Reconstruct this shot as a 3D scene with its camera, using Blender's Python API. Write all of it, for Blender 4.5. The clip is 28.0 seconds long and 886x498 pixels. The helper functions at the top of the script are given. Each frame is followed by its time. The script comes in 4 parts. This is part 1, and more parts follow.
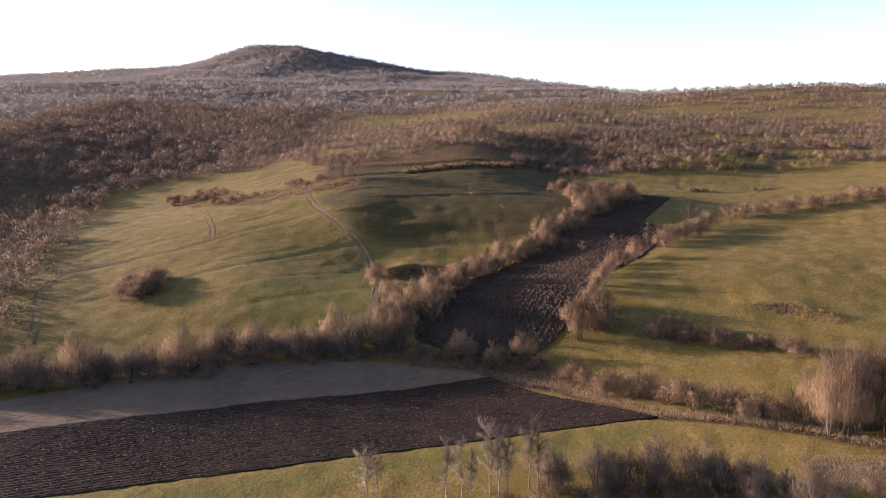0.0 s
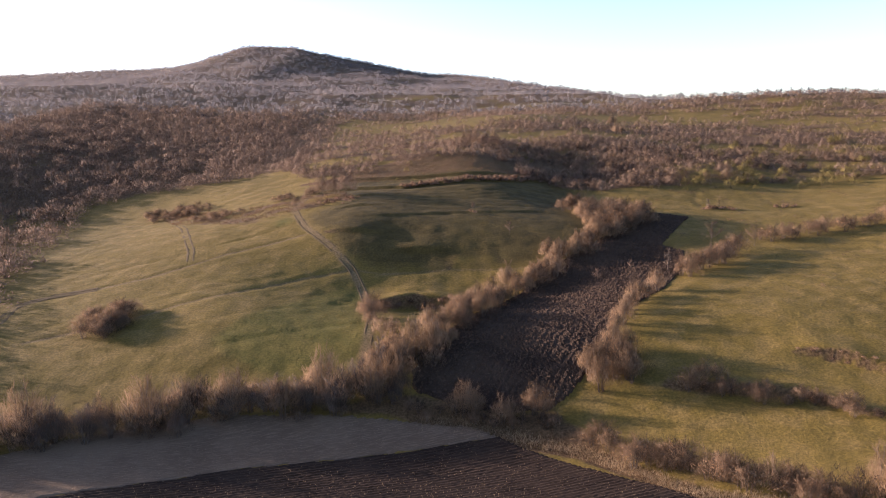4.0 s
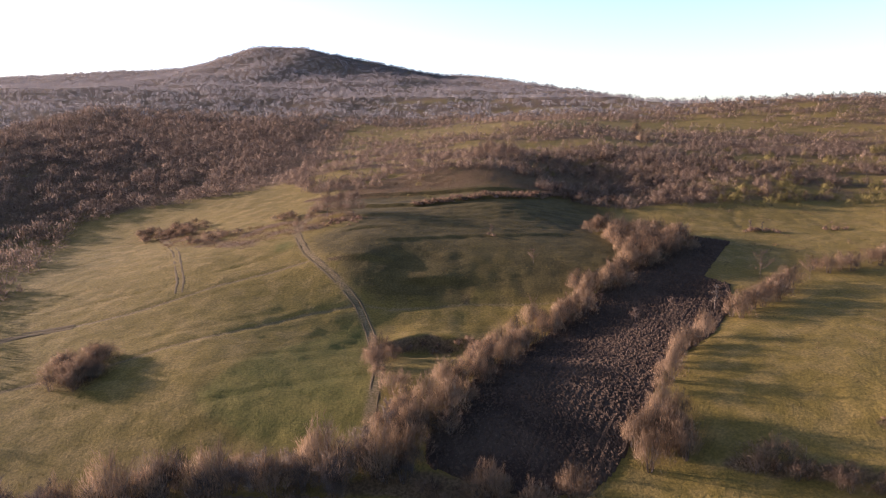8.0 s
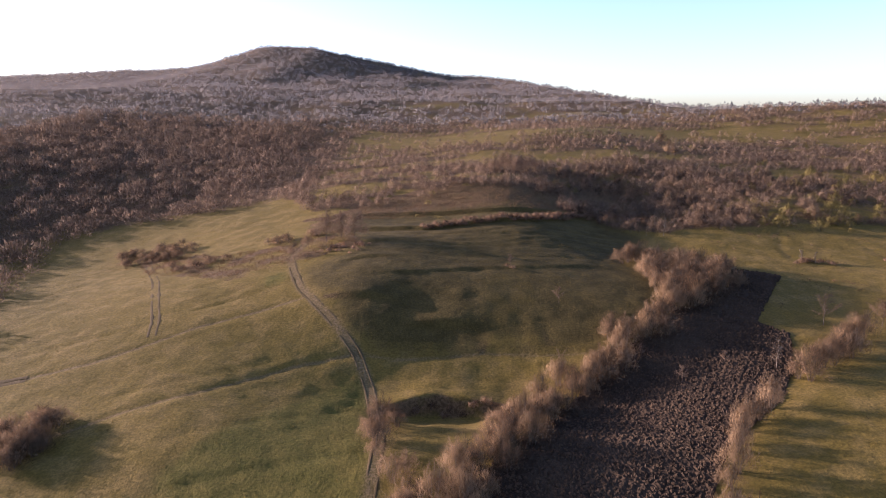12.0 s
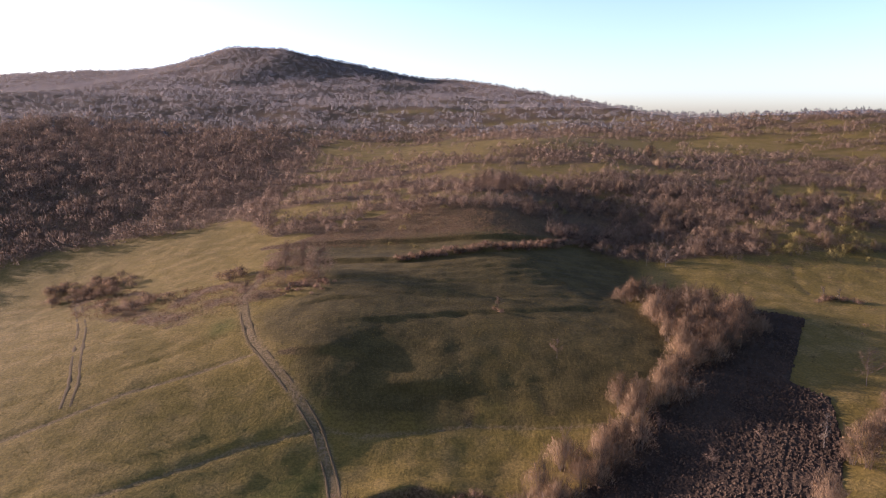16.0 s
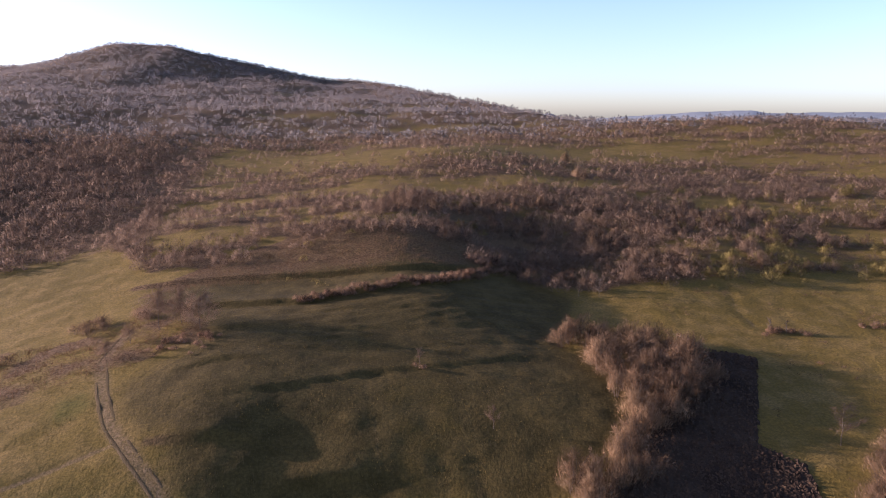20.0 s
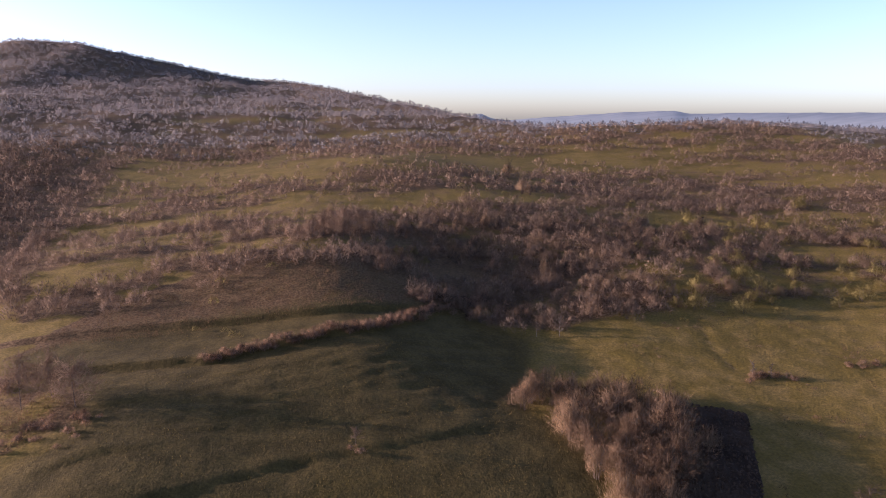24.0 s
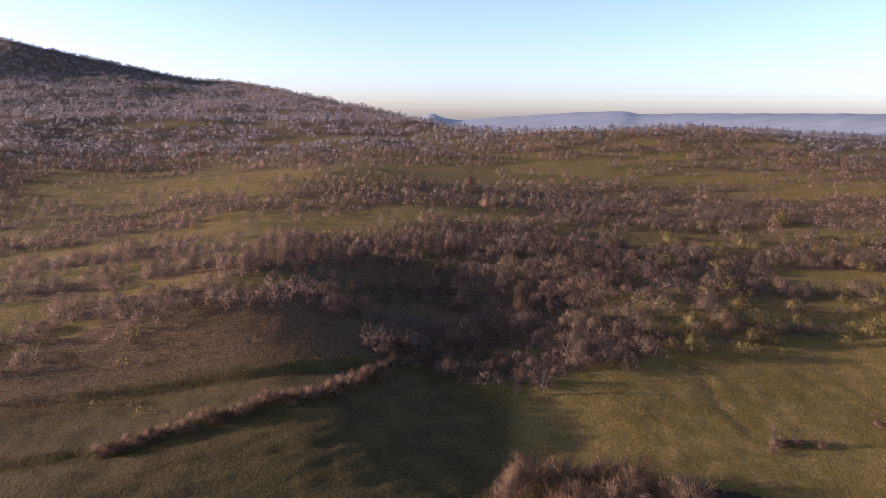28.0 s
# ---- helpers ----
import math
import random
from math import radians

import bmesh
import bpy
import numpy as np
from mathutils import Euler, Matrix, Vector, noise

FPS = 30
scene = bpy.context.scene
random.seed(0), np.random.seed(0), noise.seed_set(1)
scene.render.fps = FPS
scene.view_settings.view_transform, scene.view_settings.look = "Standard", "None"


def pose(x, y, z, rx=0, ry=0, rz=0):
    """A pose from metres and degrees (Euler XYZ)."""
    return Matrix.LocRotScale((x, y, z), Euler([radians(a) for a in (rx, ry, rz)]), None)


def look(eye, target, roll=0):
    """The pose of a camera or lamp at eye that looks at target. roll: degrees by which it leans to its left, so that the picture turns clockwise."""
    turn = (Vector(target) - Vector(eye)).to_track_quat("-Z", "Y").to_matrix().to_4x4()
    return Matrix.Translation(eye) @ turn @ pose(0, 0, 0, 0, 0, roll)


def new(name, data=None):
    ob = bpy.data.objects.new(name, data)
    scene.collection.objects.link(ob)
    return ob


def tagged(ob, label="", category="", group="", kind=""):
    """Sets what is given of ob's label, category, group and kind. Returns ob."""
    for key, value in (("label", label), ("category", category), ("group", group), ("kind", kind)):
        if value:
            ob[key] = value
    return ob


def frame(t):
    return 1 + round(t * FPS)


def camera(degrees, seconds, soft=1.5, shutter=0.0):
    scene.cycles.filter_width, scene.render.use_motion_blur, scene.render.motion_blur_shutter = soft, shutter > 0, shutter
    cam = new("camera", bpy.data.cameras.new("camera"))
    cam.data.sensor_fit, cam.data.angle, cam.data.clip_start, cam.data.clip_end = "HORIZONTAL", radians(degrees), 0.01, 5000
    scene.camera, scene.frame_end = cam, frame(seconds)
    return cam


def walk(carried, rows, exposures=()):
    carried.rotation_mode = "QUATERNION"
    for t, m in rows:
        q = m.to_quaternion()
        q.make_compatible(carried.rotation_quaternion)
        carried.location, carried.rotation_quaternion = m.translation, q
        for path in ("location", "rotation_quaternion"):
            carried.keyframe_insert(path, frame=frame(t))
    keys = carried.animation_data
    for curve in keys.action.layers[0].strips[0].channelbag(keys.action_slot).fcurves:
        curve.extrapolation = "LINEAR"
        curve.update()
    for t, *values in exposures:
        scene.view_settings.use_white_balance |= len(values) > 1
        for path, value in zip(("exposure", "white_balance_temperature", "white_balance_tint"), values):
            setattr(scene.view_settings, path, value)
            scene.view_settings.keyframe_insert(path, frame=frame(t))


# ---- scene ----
# The flight: seconds, place in metres, heading to the right, tilt and roll in degrees.
cam = camera(64.34, 28.0, soft=0.92)
FLIGHT = [
    (0, 0.00, 0.04, 50.00, -0.00, -10.61, -0.61),
    (1, -0.24, 4.27, 50.59, 0.21, -10.53, -0.57),
    (2, -0.42, 8.64, 51.28, 0.40, -10.49, -0.54),
    (3, -0.59, 13.23, 52.11, 0.41, -10.51, -0.46),
    (3.5, -0.70, 15.53, 52.56, 0.34, -10.50, -0.43),
    (5.5, -1.32, 24.75, 54.60, 0.01, -10.54, -0.49),
    (7, -1.75, 32.35, 56.02, -0.38, -10.57, -0.47),
    (8, -1.92, 37.65, 57.03, -0.66, -10.59, -0.36),
    (9, -2.14, 43.06, 58.06, -0.92, -10.62, -0.37),
    (10, -2.38, 48.64, 59.03, -1.15, -10.64, -0.31),
    (11, -2.64, 54.46, 59.99, -1.32, -10.63, -0.22),
    (12, -2.86, 60.43, 60.92, -1.43, -10.65, -0.04),
    (14.5, -3.73, 75.47, 63.31, -1.41, -10.64, 0.16),
    (16, -4.17, 84.66, 64.66, 0.75, -10.56, 0.25),
    (17, -4.42, 90.74, 65.57, 2.45, -10.54, 0.28),
    (18, -4.52, 96.75, 66.44, 4.22, -10.52, 0.28),
    (19, -4.54, 102.81, 67.24, 6.36, -10.53, 0.30),
    (20, -4.34, 108.91, 68.10, 8.54, -10.58, 0.31),
    (21, -3.94, 115.03, 68.99, 10.80, -10.60, 0.27),
    (21.5, -3.68, 118.06, 69.41, 11.95, -10.61, 0.27),
    (23.5, -2.12, 129.70, 70.88, 14.03, -10.59, 0.29),
    (24, -1.67, 132.64, 71.29, 14.12, -10.58, 0.31),
    (25, -0.76, 138.57, 72.11, 14.29, -10.64, 0.32),
    (26, 0.40, 144.64, 72.95, 15.06, -10.73, 0.36),
    (27, 1.73, 150.82, 73.73, 16.52, -10.72, 0.44),
    (28, 3.12, 157.00, 74.40, 17.97, -10.62, 0.44),
]


def aim(x, y, z, heading, tilt, roll):
    h, e = radians(heading), radians(tilt)
    way = Vector((math.sin(h) * math.cos(e), math.cos(h) * math.cos(e), math.sin(e)))
    return look((x, y, z), Vector((x, y, z)) + way * 100, roll)


walk(cam, [(t, aim(*row)) for t, *row in FLIGHT], [(0, 1.83, 5480, 27), (6, 1.80, 5430, 28), (12, 1.64, 5380, 31), (28, 1.31, 5350, 36)])


# ---------------------------------------------------------------- sky and sun
SUN_WAY = Vector((-0.961, 0.276, 0.0)).normalized()
SUN_HEIGHT = radians(11.4)
world = bpy.data.worlds.new("sky")
scene.world = world
world.use_nodes = True
sky = world.node_tree.nodes.new("ShaderNodeTexSky")
sky.sky_type = "NISHITA"
sky.sun_disc = False
sky.sun_elevation = SUN_HEIGHT
sky.sun_rotation = math.atan2(SUN_WAY.x, SUN_WAY.y)
sky.dust_density = 1.1
sky.air_density = 0.8
sky.ozone_density = 0.9
back = world.node_tree.nodes["Background"]
back.inputs["Strength"].default_value = 0.114
world.node_tree.links.new(sky.outputs[0], back.inputs["Color"])

lamp = bpy.data.lights.new("sun", "SUN")
lamp.energy, lamp.angle, lamp.color = 5.0, radians(0.6), (1.0, 0.82, 0.61)
sun = new("sun", lamp)
sun.matrix_world = look(Vector((0, 0, 0)), -(SUN_WAY * math.cos(SUN_HEIGHT) + Vector((0, 0, math.sin(SUN_HEIGHT)))))
sun.location = (-300, 200, 200)


# ---------------------------------------------------------------- materials
class Shade:
    """A small helper for node materials."""

    def __init__(self, name, rough=0.9, spec=0.2):
        self.mat = bpy.data.materials.new(name)
        self.mat.use_nodes = True
        self.tree = self.mat.node_tree
        self.bsdf = self.tree.nodes["Principled BSDF"]
        self.bsdf.inputs["Roughness"].default_value = rough
        self.bsdf.inputs["Specular IOR Level"].default_value = spec
        self.place = self.tree.nodes.new("ShaderNodeNewGeometry").outputs["Position"]

    def put(self, socket, value):
        if hasattr(value, "is_output"):
            self.tree.links.new(value, socket)
        elif isinstance(value, tuple) and len(value) == 3:
            socket.default_value = (*value, 1)
        else:
            socket.default_value = value

    def noise(self, scale, detail=3.0, stretch=None, rough=0.55):
        n = self.tree.nodes.new("ShaderNodeTexNoise")
        n.inputs["Scale"].default_value, n.inputs["Detail"].default_value, n.inputs["Roughness"].default_value = scale, detail, rough
        vec = self.place
        if stretch:
            m = self.tree.nodes.new("ShaderNodeMapping")
            m.inputs["Rotation"].default_value = (0, 0, radians(stretch[1]))
            m.vector_type = "TEXTURE"
            m.inputs["Scale"].default_value = (1, 1 / stretch[0], 1)
            self.tree.links.new(vec, m.inputs["Vector"])
            vec = m.outputs[0]
        self.tree.links.new(vec, n.inputs["Vector"])
        return n.outputs["Fac"]

    def ramp(self, fac, lo, hi):
        n = self.tree.nodes.new("ShaderNodeMapRange")
        n.interpolation_type = "SMOOTHSTEP"
        for k, v in (("Value", fac), ("From Min", lo), ("From Max", hi)):
            self.put(n.inputs[k], v)
        return n.outputs[0]

    def mix(self, fac, a, b, mode="MIX"):
        n = self.tree.nodes.new("ShaderNodeMix")
        n.data_type, n.blend_type = "RGBA", mode
        self.put(n.inputs[0], fac)
        self.put(n.inputs[6], a)
        self.put(n.inputs[7], b)
        return n.outputs[2]

    def maths(self, op, a, b):
        n = self.tree.nodes.new("ShaderNodeMath")
        n.operation = op
        self.put(n.inputs[0], a)
        self.put(n.inputs[1], b)
        return n.outputs[0]

    def attribute(self, name):
        n = self.tree.nodes.new("ShaderNodeAttribute")
        n.attribute_name = name
        s = self.tree.nodes.new("ShaderNodeSeparateColor")
        self.tree.links.new(n.outputs["Color"], s.inputs[0])
        return s.outputs

    def bump(self, fac, strength, distance):
        n = self.tree.nodes.new("ShaderNodeBump")
        n.inputs["Strength"].default_value, n.inputs["Distance"].default_value = strength, distance
        self.tree.links.new(fac, n.inputs["Height"])
        self.tree.links.new(n.outputs[0], self.bsdf.inputs["Normal"])

    def colour(self, value):
        self.put(self.bsdf.inputs["Base Color"], value)
        return self

    def thin(self, value, share, airy=0.0):
        """Lets some light through, as dry leaves, reeds and fine twigs do; airy is the share of gaps in a spray of twigs."""
        t = self.tree.nodes.new("ShaderNodeBsdfTranslucent")
        self.put(t.inputs["Color"], value)
        m = self.tree.nodes.new("ShaderNodeMixShader")
        m.inputs[0].default_value = share
        self.tree.links.new(self.bsdf.outputs[0], m.inputs[1])
        self.tree.links.new(t.outputs[0], m.inputs[2])
        if airy:
            gap = self.tree.nodes.new("ShaderNodeBsdfTransparent")
            spray = self.tree.nodes.new("ShaderNodeMixShader")
            spray.inputs[0].default_value = airy
            self.tree.links.new(m.outputs[0], spray.inputs[1])
            self.tree.links.new(gap.outputs[0], spray.inputs[2])
            m = spray
        self.tree.links.new(m.outputs[0], self.tree.nodes["Material Output"].inputs["Surface"])


def ground_material():
    s = Shade("meadow", 0.95, 0.1)
    cover = s.attribute("cover")
    fallow_shade = s.attribute("fallow_shade")[0]
    large, mid, fine = s.noise(0.035, 4), s.noise(0.22, 4), s.noise(2.2, 4)
    mown = s.noise(1.0, 3, (11, 28))
    c = s.mix(s.ramp(large, 0.38, 0.62), (0.107, 0.072, 0.013), (0.134, 0.089, 0.018))
    c = s.mix(s.ramp(mid, 0.42, 0.66), c, (0.156, 0.102, 0.027))
    c = s.mix(s.maths("MULTIPLY", s.ramp(mown, 0.45, 0.68), 0.45), c, (0.074, 0.052, 0.014))
    lush = s.mix(s.ramp(mid, 0.35, 0.7), (0.084, 0.068, 0.012), (0.116, 0.086, 0.017))
    c = s.mix(s.ramp(s.maths("ADD", cover[1], s.maths("MULTIPLY", s.maths("SUBTRACT", mid, 0.5), 0.7)), 0.25, 0.75), c, lush)
    dry = s.mix(s.ramp(fine, 0.35, 0.65), (0.076, 0.044, 0.018), (0.112, 0.067, 0.030))
    c = s.mix(s.ramp(s.maths("ADD", cover[0], s.maths("MULTIPLY", s.maths("SUBTRACT", mid, 0.5), 0.9)), 0.3, 0.7), c, dry)
    # Dark fallow grass, with the soft shade of the knoll painted in.
    shaded_rough_grass = s.mix(s.ramp(mid, 0.35, 0.65), (0.047, 0.033, 0.008), (0.071, 0.049, 0.013))
    shaded_rough_grass = s.mix(s.maths("MULTIPLY", s.ramp(s.noise(0.9, 3, (5, 96)), 0.5, 0.7), 0.5), shaded_rough_grass, (0.082, 0.058, 0.020))
    c = s.mix(s.ramp(s.maths("ADD", fallow_shade, s.maths("MULTIPLY", s.maths("SUBTRACT", mid, 0.5), 0.6)), 0.15, 0.85), c, shaded_rough_grass)
    bare = s.mix(fine, (0.105, 0.069, 0.036), (0.165, 0.112, 0.062))
    c = s.mix(s.ramp(s.maths("ADD", cover[2], s.maths("MULTIPLY", s.maths("SUBTRACT", fine, 0.5), 0.5)), 0.25, 0.8), c, bare)
    c = s.mix(0.55, c, s.mix(s.ramp(fine, 0.3, 0.7), (0.30, 0.30, 0.28), (0.72, 0.70, 0.66)), "OVERLAY")
    s.colour(c)
    s.bump(s.maths("ADD", s.maths("MULTIPLY", s.noise(0.9, 5, None, 0.7), 1.0), s.maths("MULTIPLY", s.noise(3.5, 3), 0.4)), 0.5, 0.4)
    return s.mat


def soil_material(name, dark, light, speck, rows=None):
    s = Shade(name, 0.95, 0.05)
    c = s.mix(s.ramp(s.noise(0.12, 4), 0.35, 0.65), dark, light)
    c = s.mix(s.maths("MULTIPLY", s.ramp(s.noise(3.0, 5), 0.55, 0.72), 0.7), c, speck)
    if rows:
        c = s.mix(s.maths("MULTIPLY", s.ramp(s.noise(0.5, 4, rows), 0.46, 0.66), 0.65), c, speck)
    s.colour(c)
    s.bump(s.noise(2.6, 6, None, 0.7), 0.9, 0.16 if rows else 0.3)
    return s.mat


def stalk_material(name, dark, light, share=0.3, per_object=True, airy=0.0):
    s = Shade(name, 0.85, 0.08)
    if per_object:
        pick, weight = s.tree.nodes.new("ShaderNodeObjectInfo").outputs["Random"], 0.5
    else:
        pick, weight = s.tree.nodes.new("ShaderNodeNewGeometry").outputs["Random Per Island"], 0.16
    patch = s.maths("ADD", s.maths("MULTIPLY", s.noise(0.045, 3), 0.5), s.maths("MULTIPLY", s.noise(0.33, 2), 0.5))
    tone = s.maths("ADD", s.maths("MULTIPLY", pick, weight), s.maths("MULTIPLY", patch, 1 - weight))
    c = s.mix(s.ramp(tone, 0.25, 0.72), dark, light)
    s.colour(c)
    if share:
        s.thin(c, share, airy)
    return s.mat


def bark_material(name, dark, light):
    s = Shade(name, 0.85, 0.2)
    s.colour(s.mix(s.ramp(s.noise(5.0, 4, (0.3, 0)), 0.35, 0.65), dark, light))
    s.bump(s.noise(14.0, 3), 0.5, 0.03)
    return s.mat


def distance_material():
    """Far hills: haze of the air between is painted in, with a glow."""
    s = Shade("hazed far hills", 1.0, 0.0)
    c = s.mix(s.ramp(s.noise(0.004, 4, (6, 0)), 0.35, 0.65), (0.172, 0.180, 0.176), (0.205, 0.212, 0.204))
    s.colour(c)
    # The hills glow faintly, as part of the painted haze.
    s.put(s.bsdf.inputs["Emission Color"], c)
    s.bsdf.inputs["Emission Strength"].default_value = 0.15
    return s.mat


MEADOW = ground_material()
FAR_HILL = distance_material()
DARK_SOIL = soil_material("dark ploughed soil", (0.022, 0.014, 0.009), (0.033, 0.021, 0.013), (0.056, 0.036, 0.022), (12, 14.5))
# The tan specks on the clods paint in tips that catch the sun.
CLOD_SOIL = soil_material("heavy clay clods", (0.030, 0.019, 0.012), (0.055, 0.035, 0.021), (0.110, 0.070, 0.040))
RUT_SOIL = soil_material("worn rut soil", (0.082, 0.057, 0.025), (0.118, 0.080, 0.038), (0.140, 0.098, 0.052))
STUBBLE = soil_material("harrowed stubble", (0.108, 0.070, 0.040), (0.150, 0.099, 0.057), (0.190, 0.130, 0.078), (10, 14.5))
SHRUB_TWIGS = stalk_material("shrub twigs", (0.132, 0.080, 0.044), (0.240, 0.150, 0.082), 0.3, airy=0.3)
WILLOW_TWIGS = stalk_material("willow twigs", (0.172, 0.106, 0.056), (0.285, 0.180, 0.096), 0.3, airy=0.3)
PALE_TWIGS = stalk_material("pale twigs", (0.190, 0.135, 0.090), (0.290, 0.215, 0.148), 0.3, airy=0.4)
OPEN_TWIGS = stalk_material("bare tree twigs", (0.140, 0.088, 0.055), (0.240, 0.154, 0.096), 0.3, airy=0.2)
RED_TWIGS = stalk_material("reddish brush", (0.155, 0.088, 0.052), (0.265, 0.160, 0.096), 0.3, airy=0.3)
WOOD_TWIGS = stalk_material("scrub wood", (0.098, 0.066, 0.045), (0.245, 0.162, 0.104), 0.3, False, 0.22)
# Bare twigs painted greyer than the near scrub, standing in for haze.
FAR_WOOD = stalk_material("haze-grey mountain wood", (0.160, 0.136, 0.120), (0.230, 0.197, 0.174), 0.45, False, 0.4)
SCRUB_TWIGS = stalk_material("scrub twigs", (0.110, 0.071, 0.044), (0.262, 0.169, 0.100), 0.3, airy=0.22)
TAN_TWIGS = stalk_material("tan twigs", (0.125, 0.086, 0.058), (0.240, 0.166, 0.108), 0.3, airy=0.35)
OLIVE_LEAVES = stalk_material("olive leaves", (0.112, 0.086, 0.026), (0.215, 0.160, 0.050), 0.25, False)
STRAW = stalk_material("dry straw", (0.190, 0.128, 0.066), (0.340, 0.240, 0.132), 0.35, False)
TUFT = stalk_material("meadow tufts", (0.088, 0.062, 0.014), (0.145, 0.098, 0.028), 0.3, False)
RED_GRASS = stalk_material("russet grass", (0.088, 0.049, 0.024), (0.165, 0.097, 0.048), 0.35, False)
BARK = bark_material("brown bark", (0.060, 0.043, 0.031), (0.125, 0.093, 0.068))
PALE_BARK = bark_material("pale bark", (0.160, 0.128, 0.096), (0.290, 0.240, 0.190))
# Paler lumps at random stand in for sunlit clods.
CLOD_LUMP = stalk_material("turned clay lumps", (0.028, 0.017, 0.010), (0.074, 0.046, 0.026), 0, False)


# ---------------------------------------------------------------- terrain
# Rise of the slope away from the valley floor.
SLOPE_Y = (-300, 60, 122, 155, 190, 220, 260, 300, 350, 420, 500, 600, 680, 3000)
SLOPE_Z = (1, 2.5, 3.5, 11, 17.5, 24, 29, 35, 41, 47, 56, 67, 68, 68)
# Knolls, hollows and side valleys: centre, half widths, height.
SWELLS = [
    (0, 255, 70, 60, 9.0), (-40, 330, 90, 90, -5.6), (80, 230, 60, 60, -11.0), (60, 330, 70, 60, 7.1),
    (150, 330, 90, 90, -10.5), (-200, 400, 140, 140, -4.0), (-150, 250, 60, 60, -13.3), (-120, 120, 80, 60, -3.1),
    (140, 170, 90, 70, 10.2), (0, 180, 28, 14, -6.4), (-85, 250, 30, 30, -1.6), (60, 145, 30, 25, 2.0),
    (40, 415, 60, 50, 4.8), (-350, 450, 140, 160, 15.3), (300, 330, 150, 140, 12.5),
    (10, 120, 40, 14, -3.3), (-250, 180, 100, 90, 10.3),
    (8, 302, 17, 34, 3.4), (42, 290, 15, 34, -3.4), (48, 250, 14, 16, -1.5), (66, 296, 18, 22, -2.4), (240, 500, 90, 60, 7.0),
    (-60, 330, 60, 30, -2.0), (62, 262, 20, 18, 1.0), (-6, 268, 22, 13, -2.2), (100, 286, 18, 12, 2.4),
    (43, 418, 26, 22, 3.0), (-44, 320, 17, 15, 3.4), (58, 260, 12, 10, 0.4), (-50, 161, 11, 16, 1.4), (-24, 206, 6, 9, 0.9), (-13, 206, 6, 9, -0.7), (20, 238, 22, 24, -1.2), (12, 256, 14, 9, 0.8), (2, 226, 10, 12, -0.8),
]
# The mountain's crest: across, its height and its distance.
CREST_X = (-2500, -1200, -900, -657, -547, -420, -374, -331, -314, -297, -272, -205, -176, -132, -75, -40, -15, 32, 71, 100, 116, 128, 140, 162)
CREST_Z = (88, 100, 110, 116, 122, 126, 129, 138.5, 148, 155, 157.5, 155.5, 147.5, 138, 128, 122, 116, 113, 105, 98, 92, 82, 71, 68)
CREST_Y = (1080, 1080, 1080, 1080, 1080, 1080, 1080, 1080, 1080, 1080, 1080, 1080, 1080, 1080, 1080, 1080, 1075, 1060, 960, 890, 830, 740, 660, 640)


def smooth(a, b, v):
    s = np.clip((v - a) / (b - a), 0, 1)
    return s * s * (3 - 2 * s)


def waves(x, y, size, seed):
    """Cheap smooth relief between about -1 and 1, with bumps of that size in metres."""
    rng = np.random.RandomState(seed)
    total = 0
    for k in range(7):
        turn, phase, stretch = rng.uniform(0, 6.283), rng.uniform(0, 6.283), rng.uniform(0.6, 1.5)
        kx, ky = np.cos(turn) * 3.3 * stretch / size, np.sin(turn) * 3.3 * stretch / size
        total = total + np.sin(kx * x + ky * y + phase + 0.9 * np.sin(0.61 * ky * x - 0.57 * kx * y + 2 * phase))
    return total / 4


def lie(x, y):
    """Height of the land without its fine relief."""
    x, y = np.asarray(x, float), np.asarray(y, float)
    z = sum(np.interp(y + q, SLOPE_Y, SLOPE_Z) for q in (-9, -3, 3, 9)) / 4
    for cx, cy, sx, sy, h in SWELLS:
        z = z + h * np.exp(-(((x - cx) / sx) ** 2 + ((y - cy) / sy) ** 2) / 2)
    crest_z = sum(np.interp(x + q, CREST_X, CREST_Z) for q in (-9, -3, 3, 9)) / 4
    crest_y = np.interp(x, CREST_X, CREST_Y)
    up = np.clip((y - 540) / (crest_y - 540), 0, 1)
    up = np.where(y > crest_y, 1 - smooth(0, 900, y - crest_y), 0.55 * up + 0.45 * up * up)
    z = z + (crest_z - 68) * up
    z = z - 48 * smooth(640, 1150, y) * smooth(40, 260, x + 0.0 * y) - 48 * smooth(1300, 2200, y) * (1 - smooth(40, 260, x))
    z = z - 15 * smooth(505, 640, y) * smooth(120, 230, x)
    return z


def bank(x, y, line, drop, width):
    """A step in the slope: the ground below the line (towards the valley) falls by drop over a width."""
    xs = [p[0] for p in line]
    ys = [p[1] for p in line]
    edge = np.interp(x, xs, ys)
    ends = smooth(xs[0] - 4, xs[0] + 8, x) * (1 - smooth(xs[-1] - 8, xs[-1] + 4, x))
    s = (y - edge) / width
    return ends * drop * (np.tanh(3 * s) * 0.5) * np.exp(-((y - edge) / (width * 5)) ** 2)


BANKS = []


